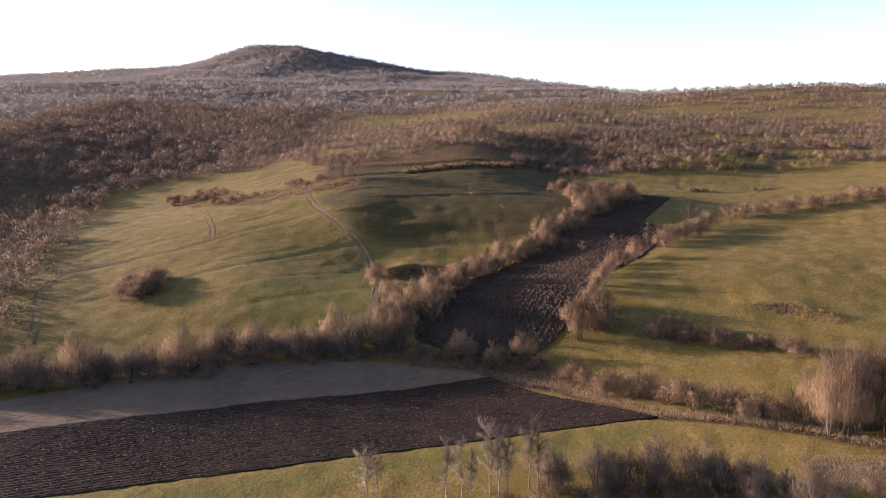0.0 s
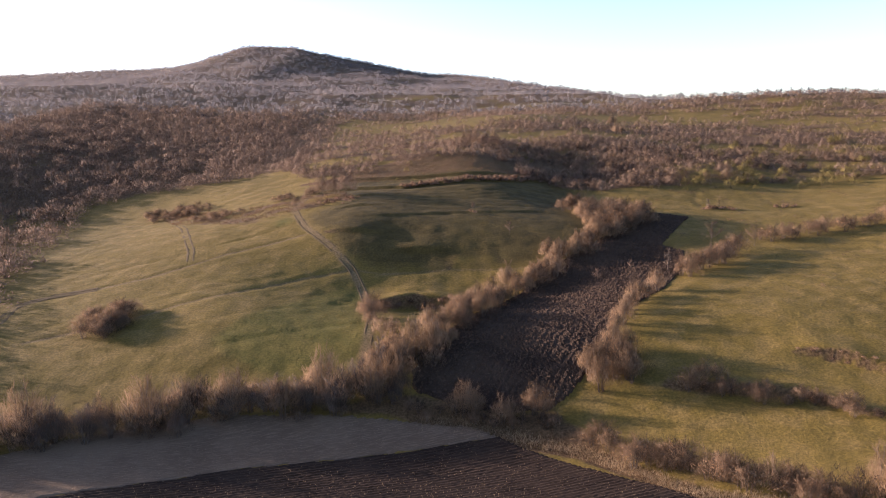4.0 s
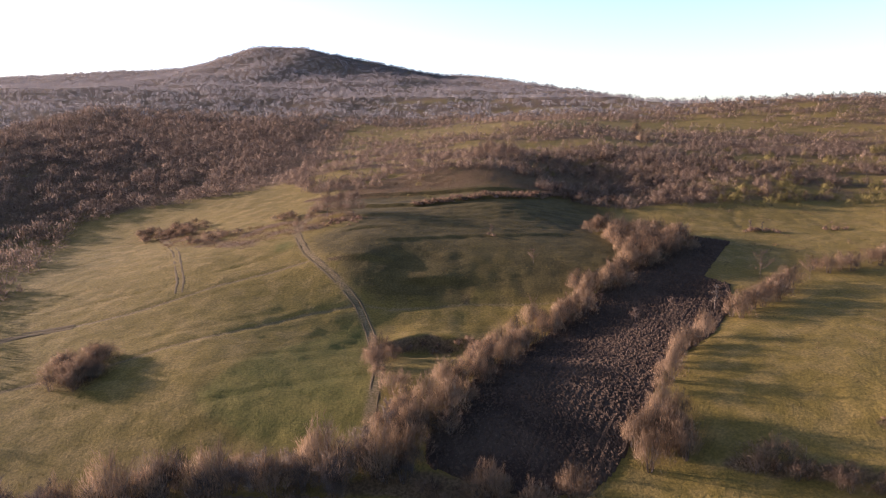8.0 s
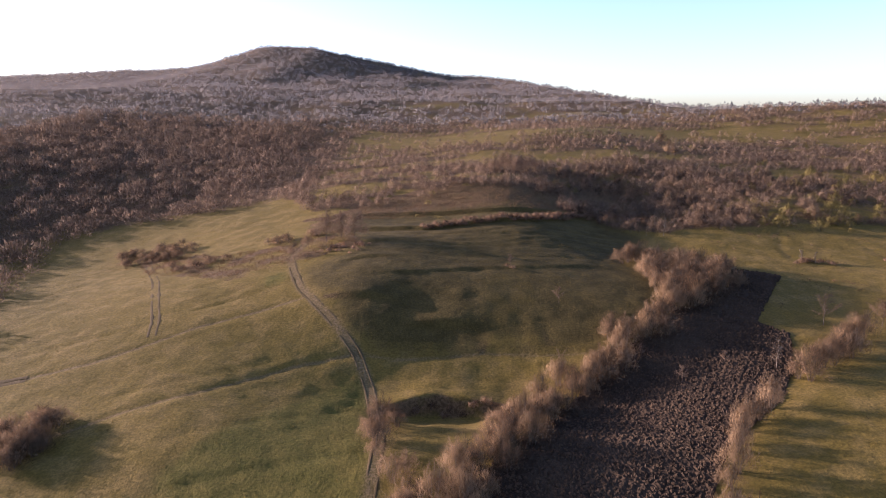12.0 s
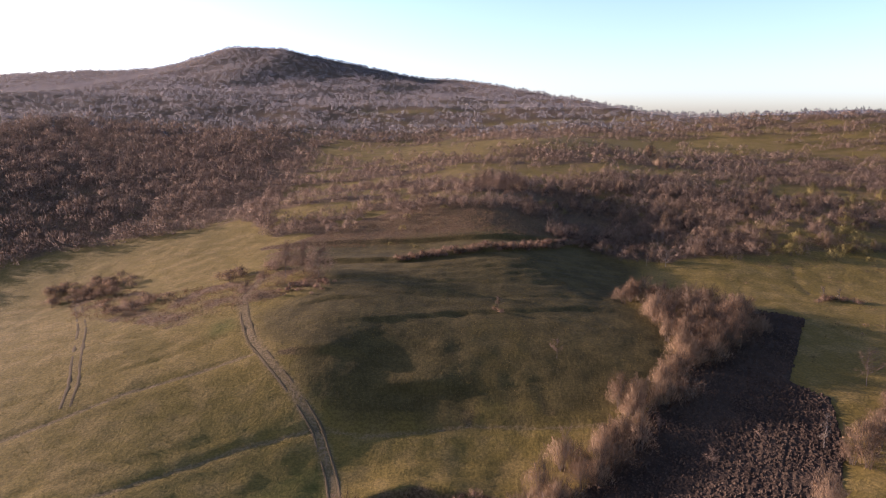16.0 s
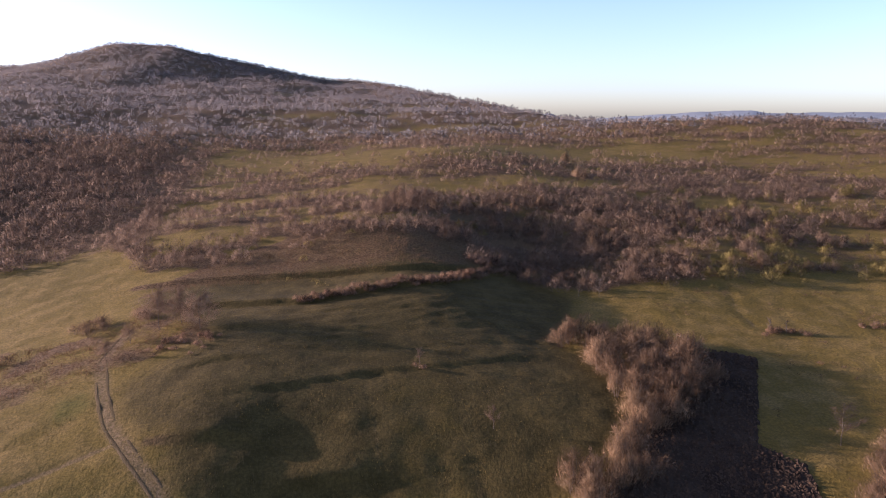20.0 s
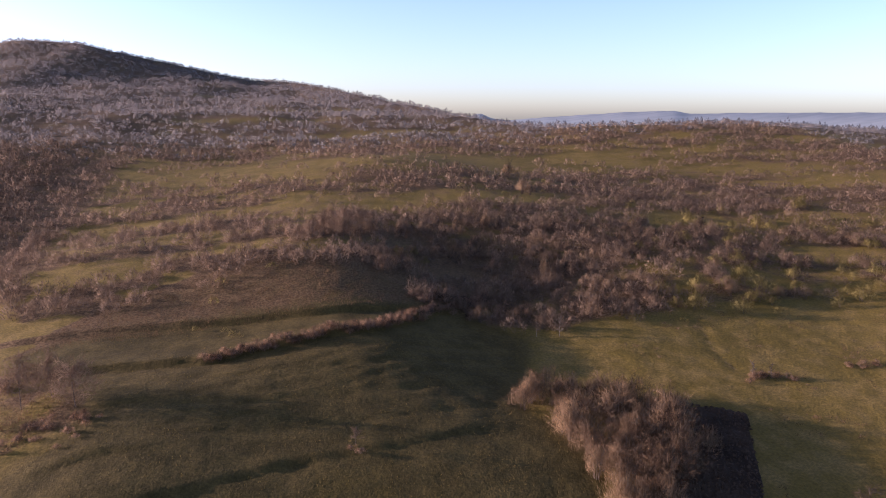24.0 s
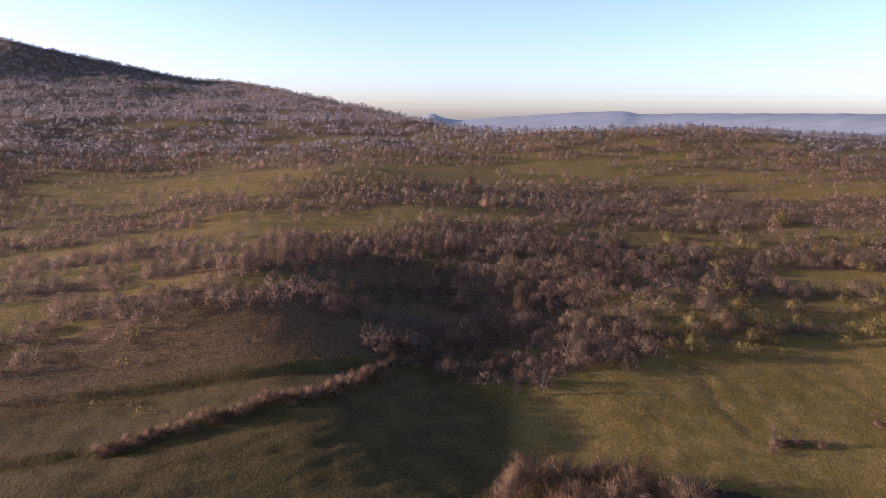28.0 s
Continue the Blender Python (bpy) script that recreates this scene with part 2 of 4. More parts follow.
def height(x, y):
    x, y = np.asarray(x, float), np.asarray(y, float)
    z = lie(x, y)
    near = np.exp(-((x / 260) ** 2)) * smooth(60, 130, y) * (1 - smooth(420, 700, y))
    z = z + near * (0.34 * waves(x, y, 34, 3) + 0.10 * waves(x, 1.7 * y, 13, 4))
    rib = y - np.interp(x, (-40, -12, 4, 25, 45), (0, 0, 4, 14, 18))
    ribbed = smooth(228, 233, rib) * (1 - smooth(247, 252, rib)) * smooth(-30, -18, x) * (1 - smooth(38, 50, x))
    z = z + ribbed * 0.045 * np.sin(rib * 6.283 / 3.1 + 0.7 * waves(x, y, 20, 8))
    z = z + smooth(330, 600, y) * (1.5 * waves(x, y, 90, 5) + 0.8 * waves(x, y, 38, 6)) * (1 - smooth(1400, 2500, y))
    for line, drop, width in BANKS:
        z = z + bank(x, y, line, drop, width)
    return z


# ---------------------------------------------------------------- mesh helpers
def mesh_of(name, verts, faces, material, flat=False, normals=None):
    me = bpy.data.meshes.new(name)
    me.from_pydata(np.asarray(verts).tolist(), [], faces if isinstance(faces, list) else faces.tolist())
    me.materials.append(material)
    if not flat:
        me.shade_smooth()
    if normals is not None:
        me.shade_smooth()
        me.normals_split_custom_set_from_vertices(np.asarray(normals).tolist())
    return me


def crown_normals(verts, middle, share):
    """Turns slivers (three points each) to face out of the crown; gives rounded vertex normals."""
    t = np.asarray(verts).reshape(-1, 3, 3)
    out = t.mean(1) - np.asarray(middle)
    out = out / (np.linalg.norm(out, axis=1, keepdims=True) + 1e-9)
    n = np.cross(t[:, 1] - t[:, 0], t[:, 2] - t[:, 0])
    n = n / (np.linalg.norm(n, axis=1, keepdims=True) + 1e-12)
    back = (n * out).sum(1) < 0
    t[back] = t[back][:, [1, 0, 2]]
    n[back] *= -1
    n = share * out + (1 - share) * n
    n = n / np.linalg.norm(n, axis=1, keepdims=True)
    return t.reshape(-1, 3), np.repeat(n, 3, 0)


def inside(x, y, ring):
    hit = np.zeros(np.shape(x), bool)
    for (ax, ay), (bx, by) in zip(ring, ring[1:] + ring[:1]):
        cross = (ay > y) != (by > y)
        with np.errstate(divide="ignore", invalid="ignore"):
            hit ^= cross & (x < (bx - ax) * (y - ay) / (by - ay if by != ay else 1e-9) + ax)
    return hit


def blurred(x, y, ring, reach):
    """The share of a ring round each point that lies inside, for soft borders."""
    out = np.zeros(np.shape(x))
    xs, ys = [p[0] for p in ring], [p[1] for p in ring]
    some = (x > min(xs) - reach) & (x < max(xs) + reach) & (y > min(ys) - reach) & (y < max(ys) + reach)
    for k in range(13):
        r = reach * math.sqrt(k / 12)
        out[some] += inside(x[some] + r * math.cos(2.4 * k), y[some] + r * math.sin(2.4 * k), ring) / 13
    return out


def near_line(x, y, line):
    """Distance in plan from points to a broken line."""
    best = np.full(np.shape(x), 1e9)
    for (ax, ay), (bx, by) in zip(line, line[1:]):
        dx, dy = bx - ax, by - ay
        s = np.clip(((x - ax) * dx + (y - ay) * dy) / (dx * dx + dy * dy), 0, 1)
        best = np.minimum(best, np.hypot(x - ax - s * dx, y - ay - s * dy))
    return best


def along(line, step, rng, scatter):
    """Points strewn along a broken line."""
    out = []
    for (ax, ay), (bx, by) in zip(line, line[1:]):
        n = max(1, round(math.hypot(bx - ax, by - ay) / step))
        for k in range(n):
            s = (k + rng.uniform(0.1, 0.9)) / n
            out.append((ax + (bx - ax) * s + rng.normal(0, scatter), ay + (by - ay) * s + rng.normal(0, scatter)))
    return out


# ---------------------------------------------------------------- plan of the land
UPPER_FIELD = [(-5.2, 134.3), (-0.5, 132.2), (5.6, 129.6), (11.6, 128.0), (17.2, 128.0), (21.5, 131.5), (26.6, 138.6), (36, 156), (48, 167.5), (55, 178), (61.5, 194), (57.3, 199.5),
               (73.5, 226), (65, 232.5), (52, 214.5), (37, 199.5), (20, 180.5), (6.5, 162.5), (-2, 147.5), (-6.5, 138.5)]
LOWER_FIELD = [(8.4, 122.6), (32.5, 100.3), (13.5, 97.5), (-11.8, 92.2), (-50, 84), (-150, 62), (-165, 74), (-69, 102.1), (-34.2, 114.9)]
STUBBLE_FIELD = [(8.2, 122.9), (3.6, 125.6), (-16, 129), (-37, 129.6), (-52, 127), (-77, 115.3), (-165, 92), (-165, 74.3), (-69, 102.4), (-34.2, 115.2)]
DITCH = [(-4, 127.5), (8.6, 124), (20.8, 116.5), (32.5, 102), (43, 98.2), (52, 93.3), (60, 88), (80, 76)]
FARM_TRACK = [(-15, 141), (-15.2, 161.5), (-19, 179.9), (-22.6, 189.3), (-27.7, 196.5), (-33, 203.5), (-38, 211), (-41.5, 219.8), (-45, 231), (-44, 244)]
SIDE_TRACK = [(-64.4, 193.7), (-66.5, 201), (-70, 209), (-77.5, 227), (-87.5, 245.5)]
WEST_PATH = [(-94.6, 175.4), (-82, 180.6), (-71.7, 184.7), (-63.6, 190.9), (-55.7, 197.2), (-47.2, 201.6), (-37.7, 206.3)]
VALLEY_TRACK = [(-84, 136), (-85.6, 141.5), (-95.2, 161.4), (-97, 172.5), (-92, 178), (-82, 180.6)]
OLD_FURROW = [(-22.6, 189.4), (-33.5, 184.5), (-47.4, 173.7), (-65.4, 162.7), (-85, 154)]
FOOT_LINE = [(-22.7, 189.6), (-15.6, 188.6), (-7.2, 189.8), (2.1, 191.4), (15.2, 190.5), (24, 190)]
MOW_LOW = [(-53, 145), (-46, 147.5), (-36, 151.5), (-26, 155.5), (-17, 158)]
MOW_HIGH = [(-69, 202), (-61, 205.6), (-48.7, 216.8)]
MEADOW_PATH = [(83, 242), (84, 250), (87, 258), (89, 264)]
OLD_LINES = [[(-80, 164), (-62, 172), (-45, 181), (-37, 186)], [(-66, 152), (-50, 158), (-36, 165), (-22, 172)], [(-88, 190), (-70, 198), (-52, 209)], [(-60, 204), (-48, 211), (-38, 218)],
             [(-78, 214), (-62, 218), (-48, 224)], [(56, 157), (66, 165), (78, 177), (88, 186)], [(55, 146), (58, 147.5), (61, 147.6)], [(75, 144), (84, 147), (96, 151)],
             [(-22, 231), (-6, 229), (14, 231), (34, 235)], [(-24, 238), (0, 237), (22, 240), (36, 243)], [(-20, 246), (4, 246), (28, 250)], [(-12, 252), (10, 253.5), (40, 257)], [(-18, 183), (-4, 184), (14, 184)], [(-16, 179), (-2, 180.5), (10, 180)]]
STRIP_EDGE = [(1.5, 192.3), (0.6, 202.2), (-0.5, 218.2)]
STRIP_EDGE_MID = [(9.7, 198), (7.8, 213.8)]
STRIP_EDGE_EAST = [(15.1, 193.5), (13.7, 203.1)]
TERRACE = [(-40, 254), (-29, 253.8), (-12.7, 252.6), (-3, 255.3), (10, 258.6), (17, 260.5), (26, 267), (32, 273.5), (41, 276)]
TERRACE_UP = [(-50, 272), (-30, 271), (-9, 269), (7, 268.2), (22, 270), (32, 276)]
TERRACE_LOW = [(-24, 215.2), (-12.5, 218.2), (-1, 221.9), (13, 224), (30, 228.4)]
TERRACE_SPUR = [(-32, 223.7), (-25.5, 226.8), (-18, 227)]
TERRACE_RIM = [(-40, 243), (-28, 240), (-14, 240.5)]
TERRACE_KNEE = [(-31, 206.3), (-24, 205.6), (-17.5, 205.8)]
POCKET = [(-12.2, 198.3), (-6, 198.7), (0.3, 198.9)]
NOOK_EDGE = [(-16, 173.5), (-6.5, 176.5), (5, 175)]
BANK_EAST = [(62, 136.5), (65, 135.7), (69, 134), (76, 129)]
BANK_MID = [(38, 131), (48, 128.5), (58, 126), (66, 119)]
BANKS += [(TERRACE, 0.9, 0.9), (TERRACE_UP, 0.8, 0.9), (TERRACE_LOW, 0.3, 0.7), (TERRACE_SPUR, 0.5, 0.8), (TERRACE_RIM, 0.35, 0.8), (TERRACE_KNEE, 0.9, 0.9),
          (POCKET, 1.5, 1.0), (NOOK_EDGE, 3.2, 1.6), (BANK_EAST, 1.7, 1.0), (BANK_MID, 1.0, 1.0)]
RUSSET = [(-48, 264), (-36, 266), (-18, 267), (8, 268.5), (26, 272), (40, 276), (24, 290), (4, 298), (-17, 292), (-34, 284)]
TRACK_RUSSET = [(-30, 243), (-27, 236), (-40, 228), (-60, 222), (-84, 236), (-96, 256), (-88, 262), (-70, 246), (-48, 244), (-44, 262), (-34, 256)]
LUSH = [(-29.4, 175), (-21.4, 185.4), (-16, 170), (-14.2, 149.9), (-15.1, 138), (-33.5, 138), (-46, 150), (-40, 163)]
LUSH_LOW = [(-70, 78), (-11.8, 91.6), (13.5, 97), (33, 99.5), (30, 92), (0, 86), (-30, 80)]
GREEN_SPOT = [(-47, 214), (-43, 214), (-44, 221), (-49, 222)]
VERGE = [(-9, 133), (-5, 134), (5, 130), (11, 128), (18, 127.5), (22, 122), (27, 112), (22, 114), (12, 121), (4, 125), (-8, 128), (-20, 130), (-20, 132)]
BARE_BANK = [(46, 86), (58, 85), (56, 79), (48, 79)]
# Fallow land, drawn out to where the painted shade of the knoll ends.
FALLOW_SHADE = [(-21.5, 190.5), (-27, 198), (-34, 208), (-40, 222), (-28, 236), (-34, 250), (-52, 260), (-40, 270), (0, 272), (36, 276), (50, 264), (44, 250), (38, 236), (46, 222), (36, 203), (24, 191), (2, 191.8)]
STRIP = [(3, 193), (15, 194.5), (13, 221), (0.8, 220.5)]
# The woods: their edge towards the valley, and their clearings (centre, half widths, turn in degrees).
WOOD_EDGE_X = (-400, -127, -113, -92, -69, -57, -48, -40, -27, 0, 22, 34, 54, 78, 105, 140, 250, 500)
WOOD_EDGE_Y = (110, 285, 295, 305, 312, 294, 276, 272, 280, 290, 288, 272, 263, 267, 268, 268, 272, 260)
LEFT_EDGE_Y = (90, 139, 169, 207, 271, 292, 310)
LEFT_EDGE_X = (-96, -92, -103, -111, -129, -114, -60)
CLEARINGS = [(138, 332, 42, 15, -22), (68, 362, 42, 11, 0), (38, 352, 18, 11, 0), (12, 360, 44, 9, 2), (-25, 428, 110, 24, -8), (122, 430, 82, 24, 0), (232, 368, 46, 15, -12), (205, 400, 50, 14, -15),
             (-20, 357, 30, 8, 10), (-70, 345, 30, 6, 10), (-265, 485, 58, 40, 0), (-190, 470, 60, 10, 0), (-40, 308, 16, 5, 0), (158, 293, 24, 7, -5), (186, 326, 22, 9, -20), (150, 298, 22, 4, -10),
             (5, 328, 14, 5, 0), (52, 278, 8, 4, 0), (-100, 540, 60, 9, 15), (60, 540, 70, 9, 5), (-20, 590, 80, 8, 8), (-300, 600, 90, 12, 10), (-150, 640, 70, 10, 8),
             (40, 680, 60, 14, 20), (-200, 760, 90, 16, 10), (-420, 760, 60, 40, 0), (-60, 800, 70, 20, 15), (-330, 900, 90, 25, 10)]


def wooded(x, y):
    """How thickly scrub and wood stand, from 0 to 1."""
    x, y = np.asarray(x, float), np.asarray(y, float)
    up = smooth(-3, 5, y - np.interp(x, WOOD_EDGE_X, WOOD_EDGE_Y))
    left = smooth(-3, 4, np.interp(y, LEFT_EDGE_Y, LEFT_EDGE_X) - x) * smooth(95, 112, y)
    patch = 0.5 + 0.6 * waves(x, 1.8 * y, 24, 21) + 0.35 * waves(x, y, 8, 22)
    thick = (1 - smooth(405, 430, y)) * smooth(16, 36, x) * (1 - 0.8 * smooth(78, 90, x) * (1 - smooth(276, 300, y)))
    slope = smooth(452, 490, y)
    w = up * np.clip(0.05 + 0.92 * smooth(0.3, 0.6, patch) + 0.4 * thick + 0.5 * slope, 0, 1)
    w = w * (1 - 0.5 * smooth(80, 92, x) * (1 - smooth(286, 305, y)))
    w = w * (1 - 0.12 * smooth(345, 400, y) * (1 - smooth(450, 480, y)))
    w = w * (1 - 0.72 * np.exp(-((x - 40) / 17) ** 2 - ((y - 306) / 17) ** 2))
    soft = 0.35 * waves(x, y, 14, 23)
    for cx, cy, sx, sy, turn in CLEARINGS:
        c, s = math.cos(radians(turn)), math.sin(radians(turn))
        u, v = ((x - cx) * c + (y - cy) * s) / sx, ((y - cy) * c - (x - cx) * s) / sy
        w = w * (1 - 0.95 * np.exp(-(np.maximum(u * u + v * v + soft, 0) ** 2)))
    return np.maximum(w, left * np.clip(0.75 + 0.4 * patch, 0, 1))


# ---------------------------------------------------------------- the ground
def steps(*parts):
    out = [parts[0][0]]
    for a, b, d0, d1 in parts:
        v = a
        while v < b:
            v += d0 + (d1 - d0) * (v - a) / (b - a)
            out.append(min(v, b))
    return np.array(sorted(set(np.round(out, 3))))


def ground():
    wing = [(110, 160, 0.9, 2), (160, 320, 2, 6), (320, 800, 6, 16), (800, 4700, 16, 300)]
    right = steps((-95, 110, 1.15, 1.15), *wing)
    xs = np.concatenate([-steps(*[(a - 15 if a == 110 else a, b, c, d) for a, b, c, d in wing])[::-1], right[1:]])
    ys = steps((-900, 60, 120, 4), (60, 76, 3, 0.9), (76, 150, 1.1, 1.1), (150, 285, 0.75, 0.75), (285, 420, 1.4, 3.4), (420, 1130, 4, 12), (1130, 4800, 14, 160))
    gx, gy = np.meshgrid(xs, ys)
    z = height(gx, gy)
    x, y = gx.ravel(), gy.ravel()
    close = (np.abs(x - 20) < 170) & (y > 60) & (y < 420)
    z = z.ravel()
    rng = np.random.RandomState(2)
    fine = waves(x, y, 3.4, 7) * 0.07 + rng.normal(0, 0.035, x.size)
    ruts = np.zeros(x.size)
    for line in (FARM_TRACK, SIDE_TRACK, VALLEY_TRACK):
        fine = fine * (1 - np.exp(-((near_line(x, y, line) / 2.2) ** 2)))
    for line, deep in ((OLD_FURROW, 0.24), (WEST_PATH, 0.2), (MOW_LOW, 0.14), (MOW_HIGH, 0.1), (MEADOW_PATH, 0.25), (FOOT_LINE, 0.25), (STRIP_EDGE, 0.1), (STRIP_EDGE_MID, 0.06), (STRIP_EDGE_EAST, 0.1), *[(q, 0.12) for q in OLD_LINES]):
        ruts -= deep * np.exp(-((near_line(x, y, line) / 0.8) ** 2))
    ruts -= 0.9 * np.exp(-((near_line(x, y, DITCH) / 1.6) ** 2))
    worked = inside(x, y, UPPER_FIELD) | inside(x, y, LOWER_FIELD) | inside(x, y, STUBBLE_FIELD)
    z = z + np.where(close, np.where(worked, -0.12, fine) + ruts, 0)
    n, m = len(xs), len(ys)
    i = np.arange(n - 1)[None, :] + n * np.arange(m - 1)[:, None]
    faces = np.stack([i, i + 1, i + n + 1, i + n], -1).reshape(-1, 4)
    me = mesh_of("ground", np.stack([x, y, z], 1), faces, MEADOW)
    cover = np.zeros((x.size, 4))
    wood = wooded(x, y)
    soft = waves(x, y, 12, 31) * 2.0
    # Dry brown cover deepens the shade of this hollow by colour.
    hollow = np.exp(-((x - 38) / 22) ** 2 - ((y - 300) / 22) ** 2)
    land_up = smooth(-4, 8, y - np.interp(x, WOOD_EDGE_X, WOOD_EDGE_Y)) * (1 - smooth(400, 520, y))
    cover[:, 0] = np.maximum(0.33 * land_up + 0.4 * hollow + 0.42 * wood + 0.3 * smooth(430, 540, y), (0.85 + 0.3 * waves(0.25 * x, y, 5, 33)) * inside(x + soft, y + soft, RUSSET))
    cover[:, 0] = np.maximum(cover[:, 0], (0.5 + 0.35 * waves(x, y, 7, 34)) * inside(x + soft, y - soft, TRACK_RUSSET))
    cover[:, 0] = np.maximum(cover[:, 0], 0.85 * blurred(x, y, VERGE, 1.5))
    cover[:, 0] = np.maximum(cover[:, 0], 0.9 * np.exp(-((near_line(x, y, DITCH) / 2.6) ** 2)))
    for line in (TERRACE, TERRACE_UP, NOOK_EDGE, BANK_EAST, BANK_MID, TERRACE_LOW, TERRACE_KNEE, POCKET, STRIP_EDGE, STRIP_EDGE_EAST):
        cover[:, 0] = np.maximum(cover[:, 0], 0.75 * np.exp(-((near_line(x, y, line) / 1.5) ** 2)))
    for ring, share in ((LUSH, 1.0), (LUSH_LOW, 0.85), (GREEN_SPOT, 1.3)):
        cover[:, 1] = np.maximum(cover[:, 1], share * blurred(x + 0.5 * soft, y + 0.5 * soft, ring, 4.0))
    cover[:, 1] = np.maximum(cover[:, 1], 0.35 * (y < 76))
    for line, wide, share in ((FARM_TRACK, 1.9, 0.6), (SIDE_TRACK, 1.3, 0.4), (VALLEY_TRACK, 1.3, 0.5), (OLD_FURROW, 0.9, 0.55), (WEST_PATH, 0.8, 0.6), (FOOT_LINE, 0.8, 0.5), (MOW_LOW, 0.6, 0.3), (MEADOW_PATH, 0.6, 0.5),
                              (STRIP_EDGE, 0.8, 0.36), (STRIP_EDGE_MID, 0.6, 0.2), (STRIP_EDGE_EAST, 0.7, 0.3)):
        cover[:, 2] = np.maximum(cover[:, 2], share * np.exp(-((near_line(x, y, line) / wide) ** 2)))
    cover[:, 2] = np.maximum(cover[:, 2], 0.7 * inside(x + soft, y + soft, BARE_BANK))
    cover[:, 3] = 1
    layer = me.color_attributes.new("cover", "FLOAT_COLOR", "POINT")
    layer.data.foreach_set("color", cover.ravel())
    rest = np.zeros((x.size, 4))
    # Shade is painted along with the fallow and spills over the russet slope.
    rest[:, 0] = np.maximum(blurred(x + soft, y + 0.3 * soft, FALLOW_SHADE, 6.0), 0.35 * blurred(x, y, RUSSET, 6.0)) - 0.3 * blurred(x, y, STRIP, 1.0)
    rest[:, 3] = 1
    layer = me.color_attributes.new("fallow_shade", "FLOAT_COLOR", "POINT")
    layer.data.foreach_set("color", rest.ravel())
    return tagged(new("ground", me), "rolling meadow slope with short olive winter grass and scrub", "ground", kind="structure")


def field(name, ring, turn, cell, relief, material, label, wander=0.5):
    """A worked field laid over the slope, with its furrows along the turn."""
    c, s = math.cos(radians(turn)), math.sin(radians(turn))
    us = [p[0] * c + p[1] * s for p in ring]
    vs = [-p[0] * s + p[1] * c for p in ring]
    u = np.arange(min(us) - 1, max(us) + 1, cell[0])
    v = np.arange(min(vs) - 1, max(vs) + 1, cell[1])
    gu, gv = np.meshgrid(u, v)
    x, y = gu * c - gv * s, gu * s + gv * c
    wob = wander * waves(x, y, 5, 41)
    keep = inside(x + wob, y + wob, ring)
    z = height(x, y) + np.where(keep, 0.07 + relief(gu, gv, x, y), -0.2)
    n = len(u)
    quad = keep[:-1, :-1] | keep[1:, :-1] | keep[:-1, 1:] | keep[1:, 1:]
    i = (np.arange(len(v) - 1)[:, None] * n + np.arange(n - 1)[None, :])[quad]
    faces = np.stack([i, i + 1, i + n + 1, i + n], -1)
    used, back_to = np.unique(faces, return_inverse=True)
    verts = np.stack([x.ravel(), y.ravel(), z.ravel()], 1)[used]
    me = mesh_of(name, verts, back_to.reshape(-1, 4), material, flat=True)
    return tagged(new(name, me), label, "field", kind="structure")


def wheel_ruts(name, line, label, gauge=1.5, wide=0.55):
    """A farm track: two worn wheel ruts along a line, lying on the ground."""
    pts = []
    for (ax, ay), (bx, by) in zip(line, line[1:]):
        n = max(2, round(math.hypot(bx - ax, by - ay) / 0.8))
        pts += [(ax + (bx - ax) * k / n, ay + (by - ay) * k / n) for k in range(n)]
    pts = np.array(pts + [line[-1]])
    for _ in range(6):
        pts[1:-1] = (pts[:-2] + 2 * pts[1:-1] + pts[2:]) / 4
    way = np.gradient(pts, axis=0)
    way /= np.linalg.norm(way, axis=1, keepdims=True)
    side = np.column_stack([way[:, 1], -way[:, 0]])
    rng = np.random.RandomState(len(pts))
    verts, faces = [], []
    for centre in (-gauge / 2, gauge / 2):
        worn = np.convolve(rng.uniform(0, 1, len(pts) + 6), np.ones(7) / 7, "valid")
        spans = wide * (0.5 + 0.9 * worn + 0.3 * rng.uniform(0, 1, len(pts)))
        base = len(verts)
        for p, s, w, bare in zip(pts, side, spans, worn):
            sunk = min(0.04, max(-0.05, (bare - 0.42) * 0.5))
            for across, lift in ((-0.7, -0.05), (-0.3, sunk), (0.3, sunk), (0.7, -0.05)):
                q = p + s * (centre + across * w * 1.6)
                verts.append((q[0], q[1], float(height(q[0], q[1])) + lift))
        faces += [(base + 4 * k + j, base + 4 * k + j + 1, base + 4 * k + j + 5, base + 4 * k + j + 4) for k in range(len(pts) - 1) for j in range(3)]
    return tagged(new(name, mesh_of(name, verts, faces, RUT_SOIL)), label, "track", kind="structure")


def far_ridge(name, base, profile, label):
    """A far range: heading in degrees and height along it, at that distance."""
    verts, faces = [], []
    heads = np.arange(profile[0][0], profile[-1][0] + 0.1, 0.4)
    tops = np.interp(heads, [p[0] for p in profile], [p[1] for p in profile]) + 0.9 * np.sin(heads * 2.3) + 0.6 * np.sin(heads * 5.1 + 1)
    for h, top in zip(heads, tops):
        for far, z in ((base - 700, -20), (base - 250, 0.55 * top), (base, top), (base + 300, -20)):
            verts.append((far * math.sin(radians(h)), 150 + far * math.cos(radians(h)), z))
    for k in range(len(heads) - 1):
        for q in range(3):
            i = 4 * k + q
            faces.append((i, i + 1, i + 5, i + 4))
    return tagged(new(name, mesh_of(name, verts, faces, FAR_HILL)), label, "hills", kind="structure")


def furrows(gu, gv, x, y):
    rng = np.random.RandomState(5)
    return 0.06 * np.sin(gv * 6.283 / 0.76) + rng.normal(0, 0.012, x.shape) + 0.05


